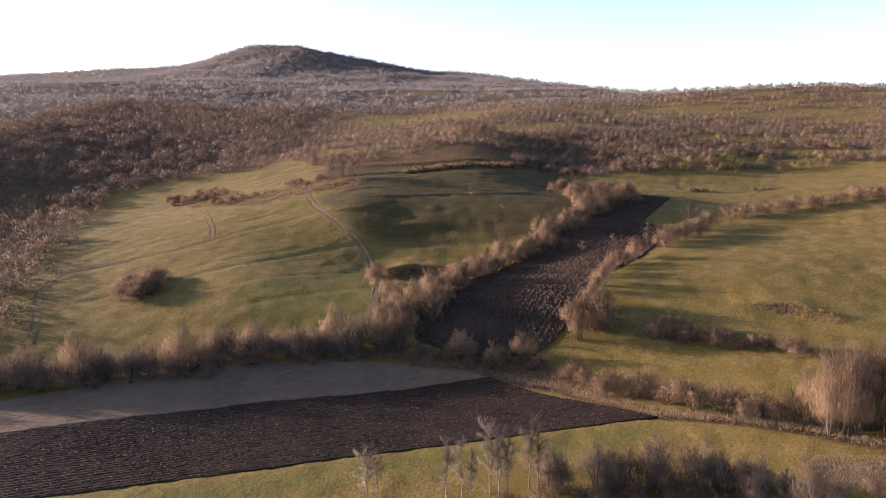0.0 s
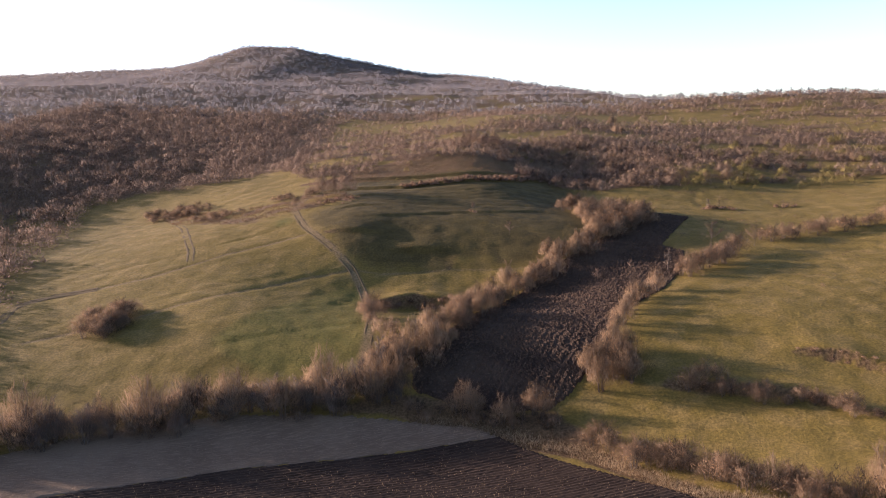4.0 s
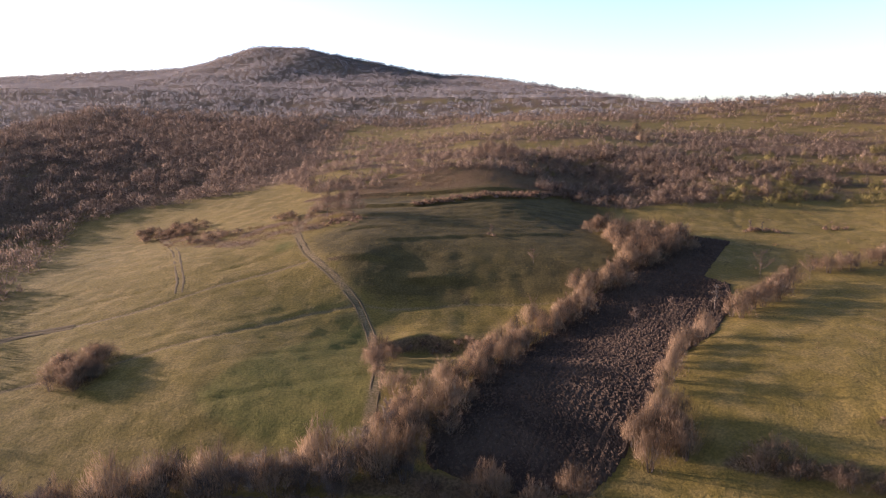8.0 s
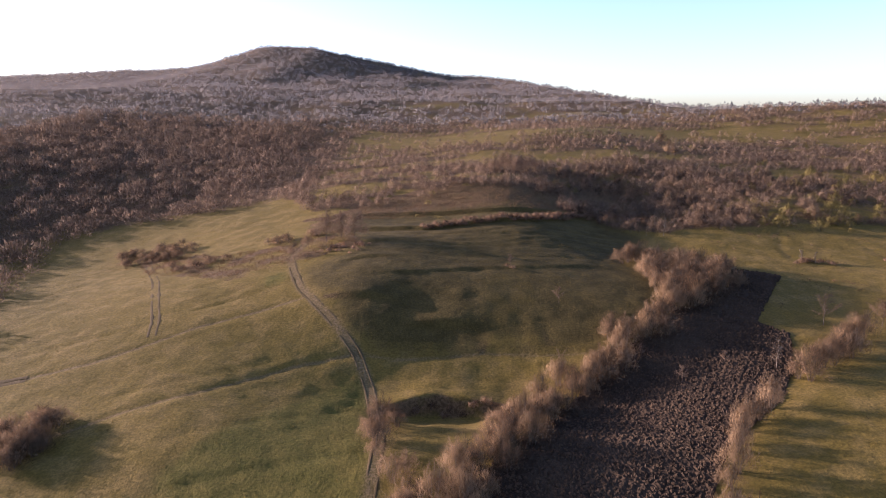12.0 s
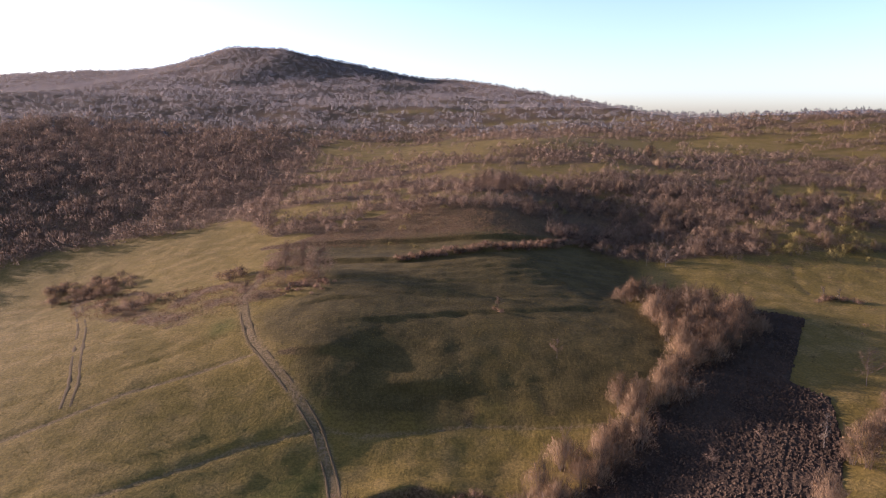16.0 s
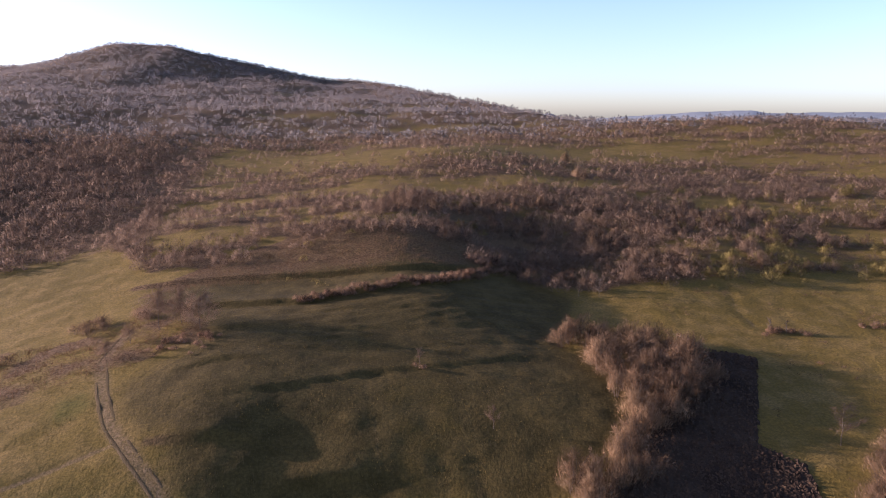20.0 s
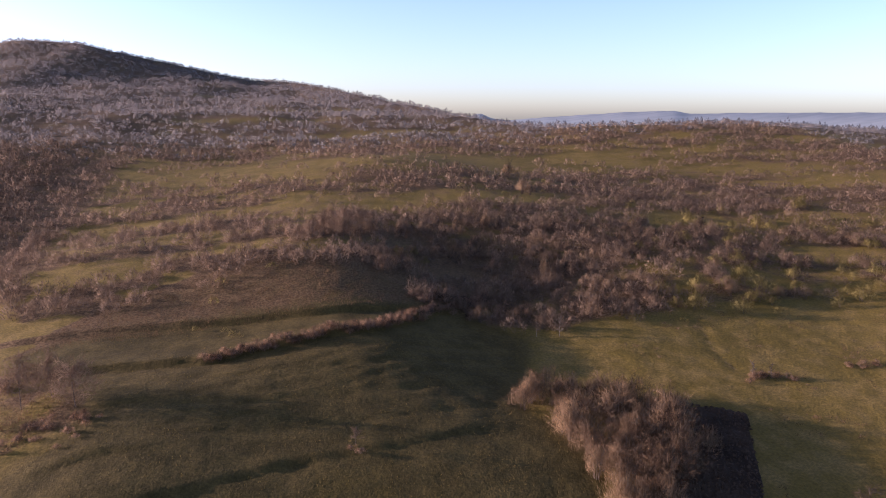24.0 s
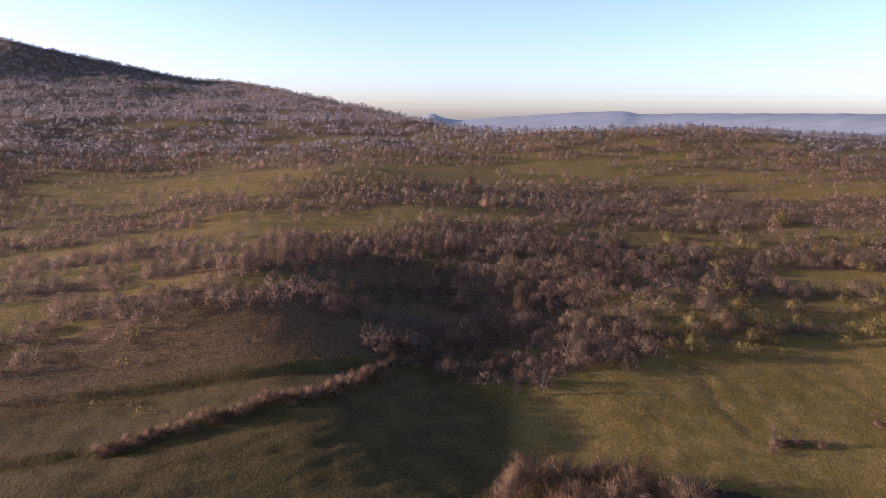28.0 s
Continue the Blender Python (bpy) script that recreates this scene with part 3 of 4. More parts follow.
def clods(gu, gv, x, y):
    rng = np.random.RandomState(6)
    ridge = np.abs(np.sin(gv * 3.1416 / 1.35 + 1.3 * waves(x, y, 6, 61))) * (0.5 + 0.5 * smooth(150, 133, y))
    return 0.32 * ridge * (0.7 + 0.5 * waves(x, y, 1.8, 62)) + np.abs(rng.normal(0, 0.12, x.shape)) - 0.04


def scratches(gu, gv, x, y):
    rng = np.random.RandomState(7)
    return rng.normal(0, 0.018, x.shape) + 0.02


# ---------------------------------------------------------------- plants
def tube(points, radii, sides=5):
    """A tapered limb along points."""
    verts, faces = [], []
    for k, p in enumerate(points):
        a = points[min(k + 1, len(points) - 1)] - points[max(k - 1, 0)]
        a = a / (np.linalg.norm(a) + 1e-9)
        b = np.cross(a, (0.3, 0.9, 0.1))
        b = b / (np.linalg.norm(b) + 1e-9)
        c = np.cross(a, b)
        for q in range(sides):
            w = 6.2832 * q / sides
            verts.append(p + radii[k] * (math.cos(w) * b + math.sin(w) * c))
    for k in range(len(points) - 1):
        for q in range(sides):
            i, j = k * sides + q, k * sides + (q + 1) % sides
            faces.append((i, j, j + sides, i + sides))
    return verts, faces


def slivers(roots, ways, lengths, widths, rng):
    """Fine pointed twigs or blades, one long triangle each."""
    side = np.cross(ways, rng.normal(0, 1, ways.shape))
    side /= np.linalg.norm(side, axis=1, keepdims=True) + 1e-9
    a = roots - side * widths[:, None] / 2
    b = roots + side * widths[:, None] / 2
    t = roots + ways * lengths[:, None]
    verts = np.stack([a, b, t], 1).reshape(-1, 3)
    return verts, np.arange(len(verts)).reshape(-1, 3)


def skeleton_of(rng, tall, spread, stems, lean, first):
    """Stems and their side limbs, as lists of points with radii."""
    limbs = []
    for k in range(stems):
        turn = 6.283 * (k + rng.uniform(0, 0.8)) / stems
        out = spread * rng.uniform(0.1, 1.0) * lean
        top = tall * rng.uniform(0.85, 1.0) * math.sqrt(1 - 0.72 * (out / (spread * lean)) ** 2) if stems > 1 else tall * 0.92
        base = np.array([math.cos(turn), math.sin(turn), 0]) * (0.12 * spread if stems > 1 else 0)
        ends = np.array([math.cos(turn) * out, math.sin(turn) * out, top])
        pts = [base + (ends - base) * np.array([f ** 1.25, f ** 1.25, f ** 0.9]) + rng.normal(0, 0.035 * tall * f, 3) for f in np.linspace(0, 1, 6)]
        pts[0][2] = -0.3
        thick = 0.011 * tall * (0.75 if stems == 1 else 0.8)
        limbs.append((pts, [thick * (1 - 0.85 * f) for f in np.linspace(0, 1, 6)], 3 if stems > 1 else 6))
        for _ in range(2 if stems > 1 else 18):
            f = rng.uniform(first, 0.95)
            at = pts[0] + (pts[-1] - pts[0]) * f
            i = f * 5
            at = pts[int(i)] + (pts[min(int(i) + 1, 5)] - pts[int(i)]) * (i - int(i))
            w = turn + rng.uniform(-1.5, 1.5) if stems > 1 else rng.uniform(0, 6.283)
            reach = (spread if stems == 1 else 0.6 * spread) * rng.uniform(0.45, 1.0) * (1.15 - 0.75 * f)
            tip = at + np.array([math.cos(w) * reach, math.sin(w) * reach, reach * rng.uniform(0.3, 0.9)])
            mid = (at + tip) / 2 + rng.normal(0, 0.08 * reach, 3)
            limbs.append(([at, mid, tip], [thick * 0.45 * (1 - 0.6 * f), thick * 0.3 * (1 - 0.6 * f), thick * 0.08], 3))
    return limbs


def plant_meshes(seed, tall, spread, stems, lean, first, twigs, length, width, rise, dome=0.62):
    """Limbs and twigs of one bare plant; dome is the share of twigs that round out its crown."""
    rng = np.random.RandomState(seed)
    limbs = skeleton_of(rng, tall, spread, stems, lean, first)
    lv, lf = [], []
    for pts, radii, sides in limbs:
        v, f = tube(pts, radii, sides)
        lf += [tuple(q + len(lv) for q in g) for g in f]
        lv += v
    segs = [(a, b) for pts, _, _ in limbs for a, b in zip(pts, pts[1:])]
    weight = np.array([np.linalg.norm(b - a) * (0.25 + max(a[2], 0) / tall) for a, b in segs])
    pick = rng.choice(len(segs), twigs, p=weight / weight.sum())
    a = np.array([s[0] for s in segs])[pick]
    b = np.array([s[1] for s in segs])[pick]
    roots = a + (b - a) * rng.uniform(0, 1, (twigs, 1)) + rng.normal(0, 0.05 * spread, (twigs, 3))
    if stems > 1 or dome > 0.65:
        fill = rng.uniform(0, 1, twigs) < dome
        d = rng.normal(0, 1, (twigs, 3))
        d[:, 2] = np.abs(d[:, 2]) * 0.9 - 0.12
        d /= np.linalg.norm(d, axis=1, keepdims=True)
        lobe = sum(np.maximum(0, d @ q / np.linalg.norm(q)) ** 6 for q in rng.normal(0, 1, (7, 3)) * (1, 1, 0.6))
        far = rng.uniform(0.12, 1, (twigs, 1)) ** 0.45 * (0.74 + 0.34 * lobe[:, None])
        roots[fill] = ((d * far * np.array([spread, spread, 0.62 * tall])) + np.array([0, 0, 0.27 * tall]))[fill]
    roots[:, 2] = np.maximum(roots[:, 2], 0.05)
    ways = (b - a) / (np.linalg.norm(b - a, axis=1, keepdims=True) + 1e-9) * 0.6 + rng.normal(0, 0.36, (twigs, 3))
    ways[:, :2] += 0.45 * roots[:, :2] / spread
    ways[:, 2] += rise
    ways /= np.linalg.norm(ways, axis=1, keepdims=True)
    tv, tf = slivers(roots, ways, length * rng.uniform(0.4, 1.2, twigs), width * rng.uniform(0.6, 1.4, twigs), rng)
    return (lv, lf), (tv, tf)


PLANTS = {}


def plant_kind(kind, variants, bark, twig, **shape):
    PLANTS[kind] = []
    for k in range(variants):
        (lv, lf), (tv, tf) = plant_meshes(100 * len(PLANTS) + k, **shape)
        tv, normals = crown_normals(tv, (0, 0, 0.3 * shape["tall"]), 0.88)
        PLANTS[kind].append((mesh_of(kind + "_limbs", lv, lf, bark), mesh_of(kind + "_twigs", tv, tf, twig, True, normals)))


def plant(kind, x, y, size, rng, label, category, group="", wide=1.0, name=""):
    limbs, twigs = PLANTS[kind][rng.randint(len(PLANTS[kind]))]
    root = new(name or kind)
    root.empty_display_size = 0.2
    root.matrix_world = Matrix.LocRotScale((x, y, float(height(x, y)) - 0.05), Euler((0, 0, rng.uniform(0, 6.283))), (size * wide, size * wide, size))
    for name, me in (("trunk", limbs), ("crown", twigs)):
        ob = new(name, me)
        ob.parent = root
    return tagged(root, label, category, group)


def sward(name, points, tall, width, blades, material, label, category, seed, spread=0.25, lift=-0.03):
    """Many upright blades or stalks at the given places, as one mesh."""
    rng = np.random.RandomState(seed)
    p = np.repeat(np.asarray(points), blades, 0) + rng.normal(0, spread, (len(points) * blades, 2))
    roots = np.column_stack([p, height(p[:, 0], p[:, 1]) + lift])
    ways = rng.normal(0, 0.35, roots.shape)
    ways[:, 2] = 1
    ways /= np.linalg.norm(ways, axis=1, keepdims=True)
    v, f = slivers(roots, ways, tall * rng.uniform(0.4, 1.2, len(p)), width * rng.uniform(0.6, 1.4, len(p)), rng)
    return tagged(new(name, mesh_of(name, v, f, material, flat=True)), label, category, kind="stuff")


def bush_cloud(seed, n, length, width, flat=0.8):
    """A rounded low-detail scrub bush of radius one, made of n fine slivers."""
    rng = np.random.RandomState(seed)
    d = rng.normal(0, 1, (n, 3))
    d[:, 2] = np.abs(d[:, 2])
    d /= np.linalg.norm(d, axis=1, keepdims=True)
    r = rng.uniform(0.3, 1.0, (n, 1)) ** 0.45
    lobe = sum(np.maximum(0, d @ q / np.linalg.norm(q)) ** 5 for q in rng.normal(0, 1, (6, 3)) * (1, 1, 0.6))
    roots = d * r * (0.72 + 0.36 * lobe[:, None]) * np.array([1, 1, flat * 1.5]) + np.array([0, 0, 0.05])
    ways = d * 0.6 + rng.normal(0, 0.36, (n, 3)) + np.array([0, 0, 0.35])
    ways /= np.linalg.norm(ways, axis=1, keepdims=True)
    v = slivers(roots, ways, length * rng.uniform(0.5, 1.3, n), width * rng.uniform(0.6, 1.4, n), rng)[0]
    return crown_normals(v, (0, 0, 0.25 * flat), 0.88)


def thicket(name, places, sizes, clouds, material, label, category, seed):
    """Woods whose single bushes cannot be counted, as one mesh."""
    rng = np.random.RandomState(seed)
    out, turned = [], []
    for (x, y), r in zip(places, sizes):
        v, n = clouds[rng.randint(len(clouds))]
        w = rng.uniform(0, 6.283)
        c, s = math.cos(w), math.sin(w)
        tall = r * rng.uniform(0.75, 1.35)
        out.append(np.stack([(v[:, 0] * c - v[:, 1] * s) * r + x, (v[:, 0] * s + v[:, 1] * c) * r + y, v[:, 2] * tall], 1))
        turned.append(np.stack([n[:, 0] * c - n[:, 1] * s, n[:, 0] * s + n[:, 1] * c, n[:, 2]], 1))
    at = np.array(places)
    base = np.repeat(height(at[:, 0], at[:, 1]), [len(o) for o in out])
    verts = np.concatenate(out)
    verts[:, 2] += base
    me = mesh_of(name, verts, np.arange(len(verts)).reshape(-1, 3), material, True, np.concatenate(turned))
    return tagged(new(name, me), label, category, kind="stuff")


def strewn(count, box, share, seed):
    rng = np.random.RandomState(seed)
    x, y = rng.uniform(box[0], box[1], count), rng.uniform(box[2], box[3], count)
    ok = rng.uniform(0, 1, count) < share(x, y)
    return np.column_stack([x[ok], y[ok]])


def spaced(places, gap, keep_near):
    """Thins places so that few lie nearer to one another than the gap; keep_near is the share of close ones that stay."""
    rng = np.random.RandomState(len(places))
    cells, out = {}, []
    for x, y in places:
        i, j = int(x // gap), int(y // gap)
        close = any((x - a) ** 2 + (y - b) ** 2 < gap * gap for p in (-1, 0, 1) for q in (-1, 0, 1) for a, b in cells.get((i + p, j + q), ()))
        if not close:
            cells.setdefault((i, j), []).append((x, y))
        if not close or rng.uniform() < keep_near:
            out.append((x, y, 0.55 if close else 1.0))
    return np.array(out)


# ---------------------------------------------------------------- the land
ground()
far_ridge("backdrop_hills", 3900, [(12, 50), (15.8, 52), (16.5, 87), (17, 96), (17.9, 70), (19.4, 56), (20.8, 68), (24.4, 85), (28.7, 105), (32.1, 112), (33.2, 96), (36.6, 102), (47, 105), (60, 96), (75, 80), (90, 60)], "low hills on the far horizon, pale with painted haze")
field("lower_ploughed_field", LOWER_FIELD, 14.5, (0.45, 0.19), furrows, DARK_SOIL, "freshly ploughed dark brown field with straight furrows", 0.12)
field("stubble_field", STUBBLE_FIELD, 14.5, (0.7, 0.5), scratches, STUBBLE, "grey brown harrowed stubble field beside the furrows", 0.2)
upper_field = field("upper_ploughed_field", UPPER_FIELD, 60, (0.38, 0.38), clods, CLOD_SOIL, "rough black ploughed field of heavy clods between hedges")

wheel_ruts("farm_track", FARM_TRACK, "worn earth wheel ruts climbing the meadow", 1.6, 0.26)
wheel_ruts("side_track", SIDE_TRACK, "faint earth wheel ruts across the west meadow", 1.5, 0.3)
wheel_ruts("valley_track", VALLEY_TRACK, "earth farm track along the wood edge", 1.5, 0.5)


def clod_heap(seed):
    """Turned lumps of clay strewn over the upper field, as one mesh."""
    rng = np.random.RandomState(seed)
    at = strewn(24000, (-6, 75, 128, 234), lambda x, y: 1.0 * inside(x, y, UPPER_FIELD), seed)
    star = np.array([(1, 0, 0), (0, 1, 0), (-1, 0, 0), (0, -1, 0), (0, 0, 1.0), (0, 0, -0.6)])
    tri = np.array([(0, 1, 4), (1, 2, 4), (2, 3, 4), (3, 0, 4), (1, 0, 5), (2, 1, 5), (3, 2, 5), (0, 3, 5)])
    n = len(at)
    v = star[None] * rng.uniform(0.12, 0.38, (n, 1, 3)) * np.array([1.0, 1.0, 1.0]) + rng.normal(0, 0.04, (n, 6, 3))
    w = rng.uniform(0, 6.283, n)
    x = v[:, :, 0] * np.cos(w)[:, None] - v[:, :, 1] * np.sin(w)[:, None] + at[:, :1]
    y = v[:, :, 0] * np.sin(w)[:, None] + v[:, :, 1] * np.cos(w)[:, None] + at[:, 1:]
    z = v[:, :, 2] + (height(at[:, 0], at[:, 1]) + 0.17)[:, None]
    faces = (tri[None] + 6 * np.arange(n)[:, None, None]).reshape(-1, 3)
    me = mesh_of("clay_clods", np.stack([x, y, z], -1).reshape(-1, 3), faces, CLOD_LUMP, flat=True)
    return tagged(new("clay_clods", me), "turned clods of dark clay on the ploughed field", "clods", kind="stuff")


clod_heap(91)


def loose_clods(count, seed):
    """Large single clods at the lower end of the upper field."""
    rng = np.random.RandomState(seed)
    kinds = []
    for _ in range(6):
        v = np.array([(math.cos(k) * r, math.sin(k) * r, z) for z, r, n in ((-0.3, 0.8, 6), (0.25, 0.9, 6), (0.62, 0.45, 6)) for k in np.arange(n) * 6.2832 / n])
        v = v * rng.uniform(0.75, 1.25, (18, 1)) * np.array([1.25, 0.8, 0.9])
        f = [(6 * a + k, 6 * a + (k + 1) % 6, 6 * a + 6 + (k + 1) % 6, 6 * a + 6 + k) for a in (0, 1) for k in range(6)] + [tuple(range(12, 18))]
        kinds.append(mesh_of("clod", v, f, CLOD_LUMP, flat=True))
    at = strewn(9000, (-6, 46, 129, 168), lambda x, y: 1.0 * inside(x, y, UPPER_FIELD), seed)[:count]
    for x, y in at:
        ob = new("clod", kinds[rng.randint(6)])
        size = rng.uniform(0.22, 0.46)
        ob.matrix_world = Matrix.LocRotScale((x, y, float(height(x, y)) + 0.14), Euler((rng.uniform(-0.4, 0.4), rng.uniform(-0.4, 0.4), rng.uniform(0, 6.283))), (size, size, size))
        ob.parent = upper_field


loose_clods(300, 90)

# ---------------------------------------------------------------- hedges and single trees
plant_kind("hedgerow_shrub", 4, BARK, SHRUB_TWIGS, tall=3.6, spread=2.3, stems=8, lean=0.8, first=0.25, twigs=1250, length=0.7, width=0.046, rise=0.35)
plant_kind("willow_tree", 3, BARK, WILLOW_TWIGS, tall=6.5, spread=3.0, stems=9, lean=0.8, first=0.2, twigs=2500, length=1.0, width=0.046, rise=0.9)
plant_kind("valley_shrub", 4, BARK, TAN_TWIGS, tall=6.2, spread=2.6, stems=11, lean=0.7, first=0.25, twigs=2500, length=0.85, width=0.042, rise=0.8)
plant_kind("tall_willow", 3, BARK, WILLOW_TWIGS, tall=12.5, spread=4.3, stems=8, lean=0.7, first=0.25, twigs=5000, length=1.15, width=0.04, rise=0.8)
plant_kind("birch_tree", 3, PALE_BARK, PALE_TWIGS, tall=8.0, spread=2.0, stems=1, lean=0.1, first=0.25, twigs=1700, length=0.8, width=0.034, rise=0.6)
plant_kind("bare_tree", 2, BARK, OPEN_TWIGS, tall=7.0, spread=3.6, stems=1, lean=0.1, first=0.3, twigs=1100, length=0.9, width=0.032, rise=0.3)
plant_kind("round_tree", 3, BARK, OPEN_TWIGS, tall=6.4, spread=3.4, stems=1, lean=0.1, first=0.25, twigs=2600, length=0.75, width=0.042, rise=0.15, dome=0.7)
plant_kind("brush", 2, BARK, RED_TWIGS, tall=1.6, spread=1.3, stems=7, lean=0.9, first=0.2, twigs=500, length=0.55, width=0.035, rise=0.5)
plant_kind("olive_tree", 3, BARK, OLIVE_LEAVES, tall=3.3, spread=1.9, stems=4, lean=0.7, first=0.3, twigs=600, length=0.5, width=0.07, rise=0.2)
plant_kind("scrub_shrub", 5, BARK, SCRUB_TWIGS, tall=3.8, spread=2.1, stems=6, lean=0.8, first=0.25, twigs=950, length=0.6, width=0.05, rise=0.7)
dice = np.random.RandomState(11)


def hedge(kind, line, step, scatter, low, high, label, category, group, wide=1.0, name=""):
    for x, y in along(line, step, dice, scatter):
        plant(kind, x, y, dice.uniform(low, high), dice, label, category, group, wide, name)


BROWN = "bare brown hedgerow shrub with dense fine twigs"
TAN = "tan bare willow with a fan of upright twigs"
VALLEY_ROW = [(-92, 116), (-79.8, 119.8), (-61, 123.5), (-41.5, 128), (-31, 130), (-18.2, 131.2), (-9, 133.5)]
hedge("valley_shrub", VALLEY_ROW, 1.35, 1.7, 0.55, 1.15, BROWN, "shrub", "shrubs along the valley row", 1.3, name="valley_shrub")
hedge("hedgerow_shrub", VALLEY_ROW, 1.5, 1.7, 0.7, 1.15, BROWN, "shrub", "undergrowth of the valley row", 1.2, "valley_shrub")
hedge("willow_tree", VALLEY_ROW, 8, 1.0, 1.0, 1.6, TAN, "tree", "willows along the valley row")
WEST_HEDGE = [(-10.5, 137.5), (-6, 142), (-1, 150), (4.6, 161), (13.6, 174.3), (23.6, 185.3), (34.2, 196.3), (44.2, 207.8), (51, 217)]
hedge("hedgerow_shrub", [(-11.5, 134), (-12, 144), (-8, 141), (-5.5, 138), (-12, 150), (-9, 152)], 2.2, 1.5, 0.9, 1.3, BROWN, "shrub", "shrubs round the nook", name="nook_shrub")
hedge("willow_tree", WEST_HEDGE, 2.1, 1.5, 0.65, 1.1, TAN, "tree", "willows of the long hedge")
hedge("hedgerow_shrub", WEST_HEDGE, 1.6, 1.9, 0.9, 1.5, BROWN, "shrub", "shrubs of the long hedge")
hedge("hedgerow_shrub", [(-15.5, 157), (-15, 163), (-14.3, 169), (-13, 172)], 2.0, 0.9, 0.8, 1.3, BROWN, "shrub", "shrubs round the nook", name="nook_shrub")
HEAD = [(37, 233), (41, 235), (46, 236.5), (52, 236), (57, 232), (59, 225), (57, 218), (52, 212), (46, 208), (44, 213), (43, 221), (42, 228), (47, 231), (52, 228), (54, 222), (49, 216), (48, 223)]
hedge("hedgerow_shrub", HEAD, 1.9, 1.3, 1.0, 1.75, "russet brown thicket shrub at the head of the field", "shrub", "thicket at the field head", name="thicket_shrub")
hedge("willow_tree", HEAD, 4.5, 1.5, 0.65, 0.95, TAN, "tree", "willows at the field head")
hedge("willow_tree", [(25.5, 131), (29, 133.5), (33, 136), (31, 140), (27.5, 134), (34, 133)], 1.8, 1.2, 0.8, 1.2, TAN, "tree", "willow clump beside the clods")
hedge("willow_tree", [(33, 146), (36.5, 154.5), (42, 162.5), (47, 168)], 3.2, 0.6, 0.6, 0.95, TAN, "tree", "willows of the east hedge")
hedge("hedgerow_shrub", [(54, 174), (61.8, 180.5), (68.6, 187), (75, 193)], 2.0, 0.9, 1.1, 1.7, BROWN, "shrub", "shrubs of the east hedge")
hedge("hedgerow_shrub", [(83, 202), (93.4, 203.8), (108, 207), (133, 210), (160, 213)], 2.0, 1.6, 0.8, 1.5, BROWN, "shrub", "shrubs of the far hedge", name="far_shrub")
hedge("hedgerow_shrub", [(40.7, 130), (50.2, 126.5), (59.8, 124.2), (66, 117.5)], 1.1, 1.0, 0.4, 1.15, BROWN, "shrub", "shrubs on the low bank", name="bank_shrub")
hedge("hedgerow_shrub", [(21.6, 119.6), (25.4, 115)], 1.6, 0.7, 0.8, 1.5, BROWN, "shrub", "shrubs along the ditch", name="ditch_shrub")
hedge("hedgerow_shrub", [(25.4, 113), (33, 109), (36.6, 105), (40.7, 102), (45.4, 99), (53, 95)], 0.8, 1.1, 0.6, 1.35, BROWN, "shrub", "shrubs along the ditch", name="ditch_shrub")
hedge("tall_willow", [(53, 96), (55.5, 93), (58, 91), (61, 90), (60, 94), (64, 95), (66, 90), (57, 93), (62, 93)], 1.3, 1.4, 0.65, 1.1, "tall tan bare willow beside the ditch", "tree", "tall willows by the ditch")
for x, y, size in ((-9.8, 134.6, 1.0), (-8, 133.4, 0.8), (3.5, 129, 0.95), (5, 128.4, 0.7), (1.5, 128.8, 0.7), (9.3, 126.2, 0.75), (10.6, 126.4, 0.6), (14.6, 127.2, 0.9), (16, 127, 0.65), (-22.6, 134, 0.9), (-20.5, 133.4, 0.8)):
    plant("willow_tree", x, y, size, dice, "orange tan bush willow below the ploughed field", "tree", "bush willows below the clods")
hedge("hedgerow_shrub", [(-6, 130.5), (0, 128.8), (4, 127.5), (10, 125.6), (18, 124)], 1.2, 0.9, 0.35, 0.7, BROWN, "shrub", "shrubs below the clods")
hedge("hedgerow_shrub", [(10, 78), (23, 79.5), (36, 77), (52, 75)], 1.0, 1.8, 0.4, 0.9, BROWN, "shrub", "foreground undergrowth", 1.2, "valley_shrub")
hedge("valley_shrub", [(12, 79), (17, 80), (23, 80.5), (30, 80), (36, 78), (42, 77)], 1.3, 1.6, 0.5, 1.1, BROWN, "shrub", "foreground shrubs", name="valley_shrub")
for x, y, size in ((-9.5, 79, 1.05), (-8.3, 80, 0.9), (0, 79, 1.1), (2, 80, 1.0), (3, 78.5, 0.9), (5.5, 80.5, 1.3), (6.6, 79.6, 1.15), (7.6, 80, 1.2), (10.5, 81.5, 1.25), (11.5, 80.5, 1.1), (-12, 139.5, 0.85), (-11.4, 138.5, 0.75),
                   (52.9, 179.8, 0.7), (55.6, 261.8, 0.55), (51, 262.9, 0.45), (87, 237.2, 0.4), (84, 238.5, 0.45)):
    plant("birch_tree", x, y, size, dice, "slender birch with pale bark and bare crown", "tree", "birches")
for x, y, size in ((69.8, 197.8, 1.0), (80.5, 196.5, 0.85), (92, 200.5, 0.75), (18.2, 206.5, 0.55), (27, 81, 0.95), (33, 82.5, 0.8), (21, 82, 0.7),
                   (63, 110, 0.5), (38, 199.5, 0.4), (31, 187, 0.45), (36, 178, 0.5), (45, 183, 0.4), (9, 224.5, 0.4)):
    plant("bare_tree", x, y, size, dice, "lone bare tree with an open grey crown on grass", "tree", "lone trees")
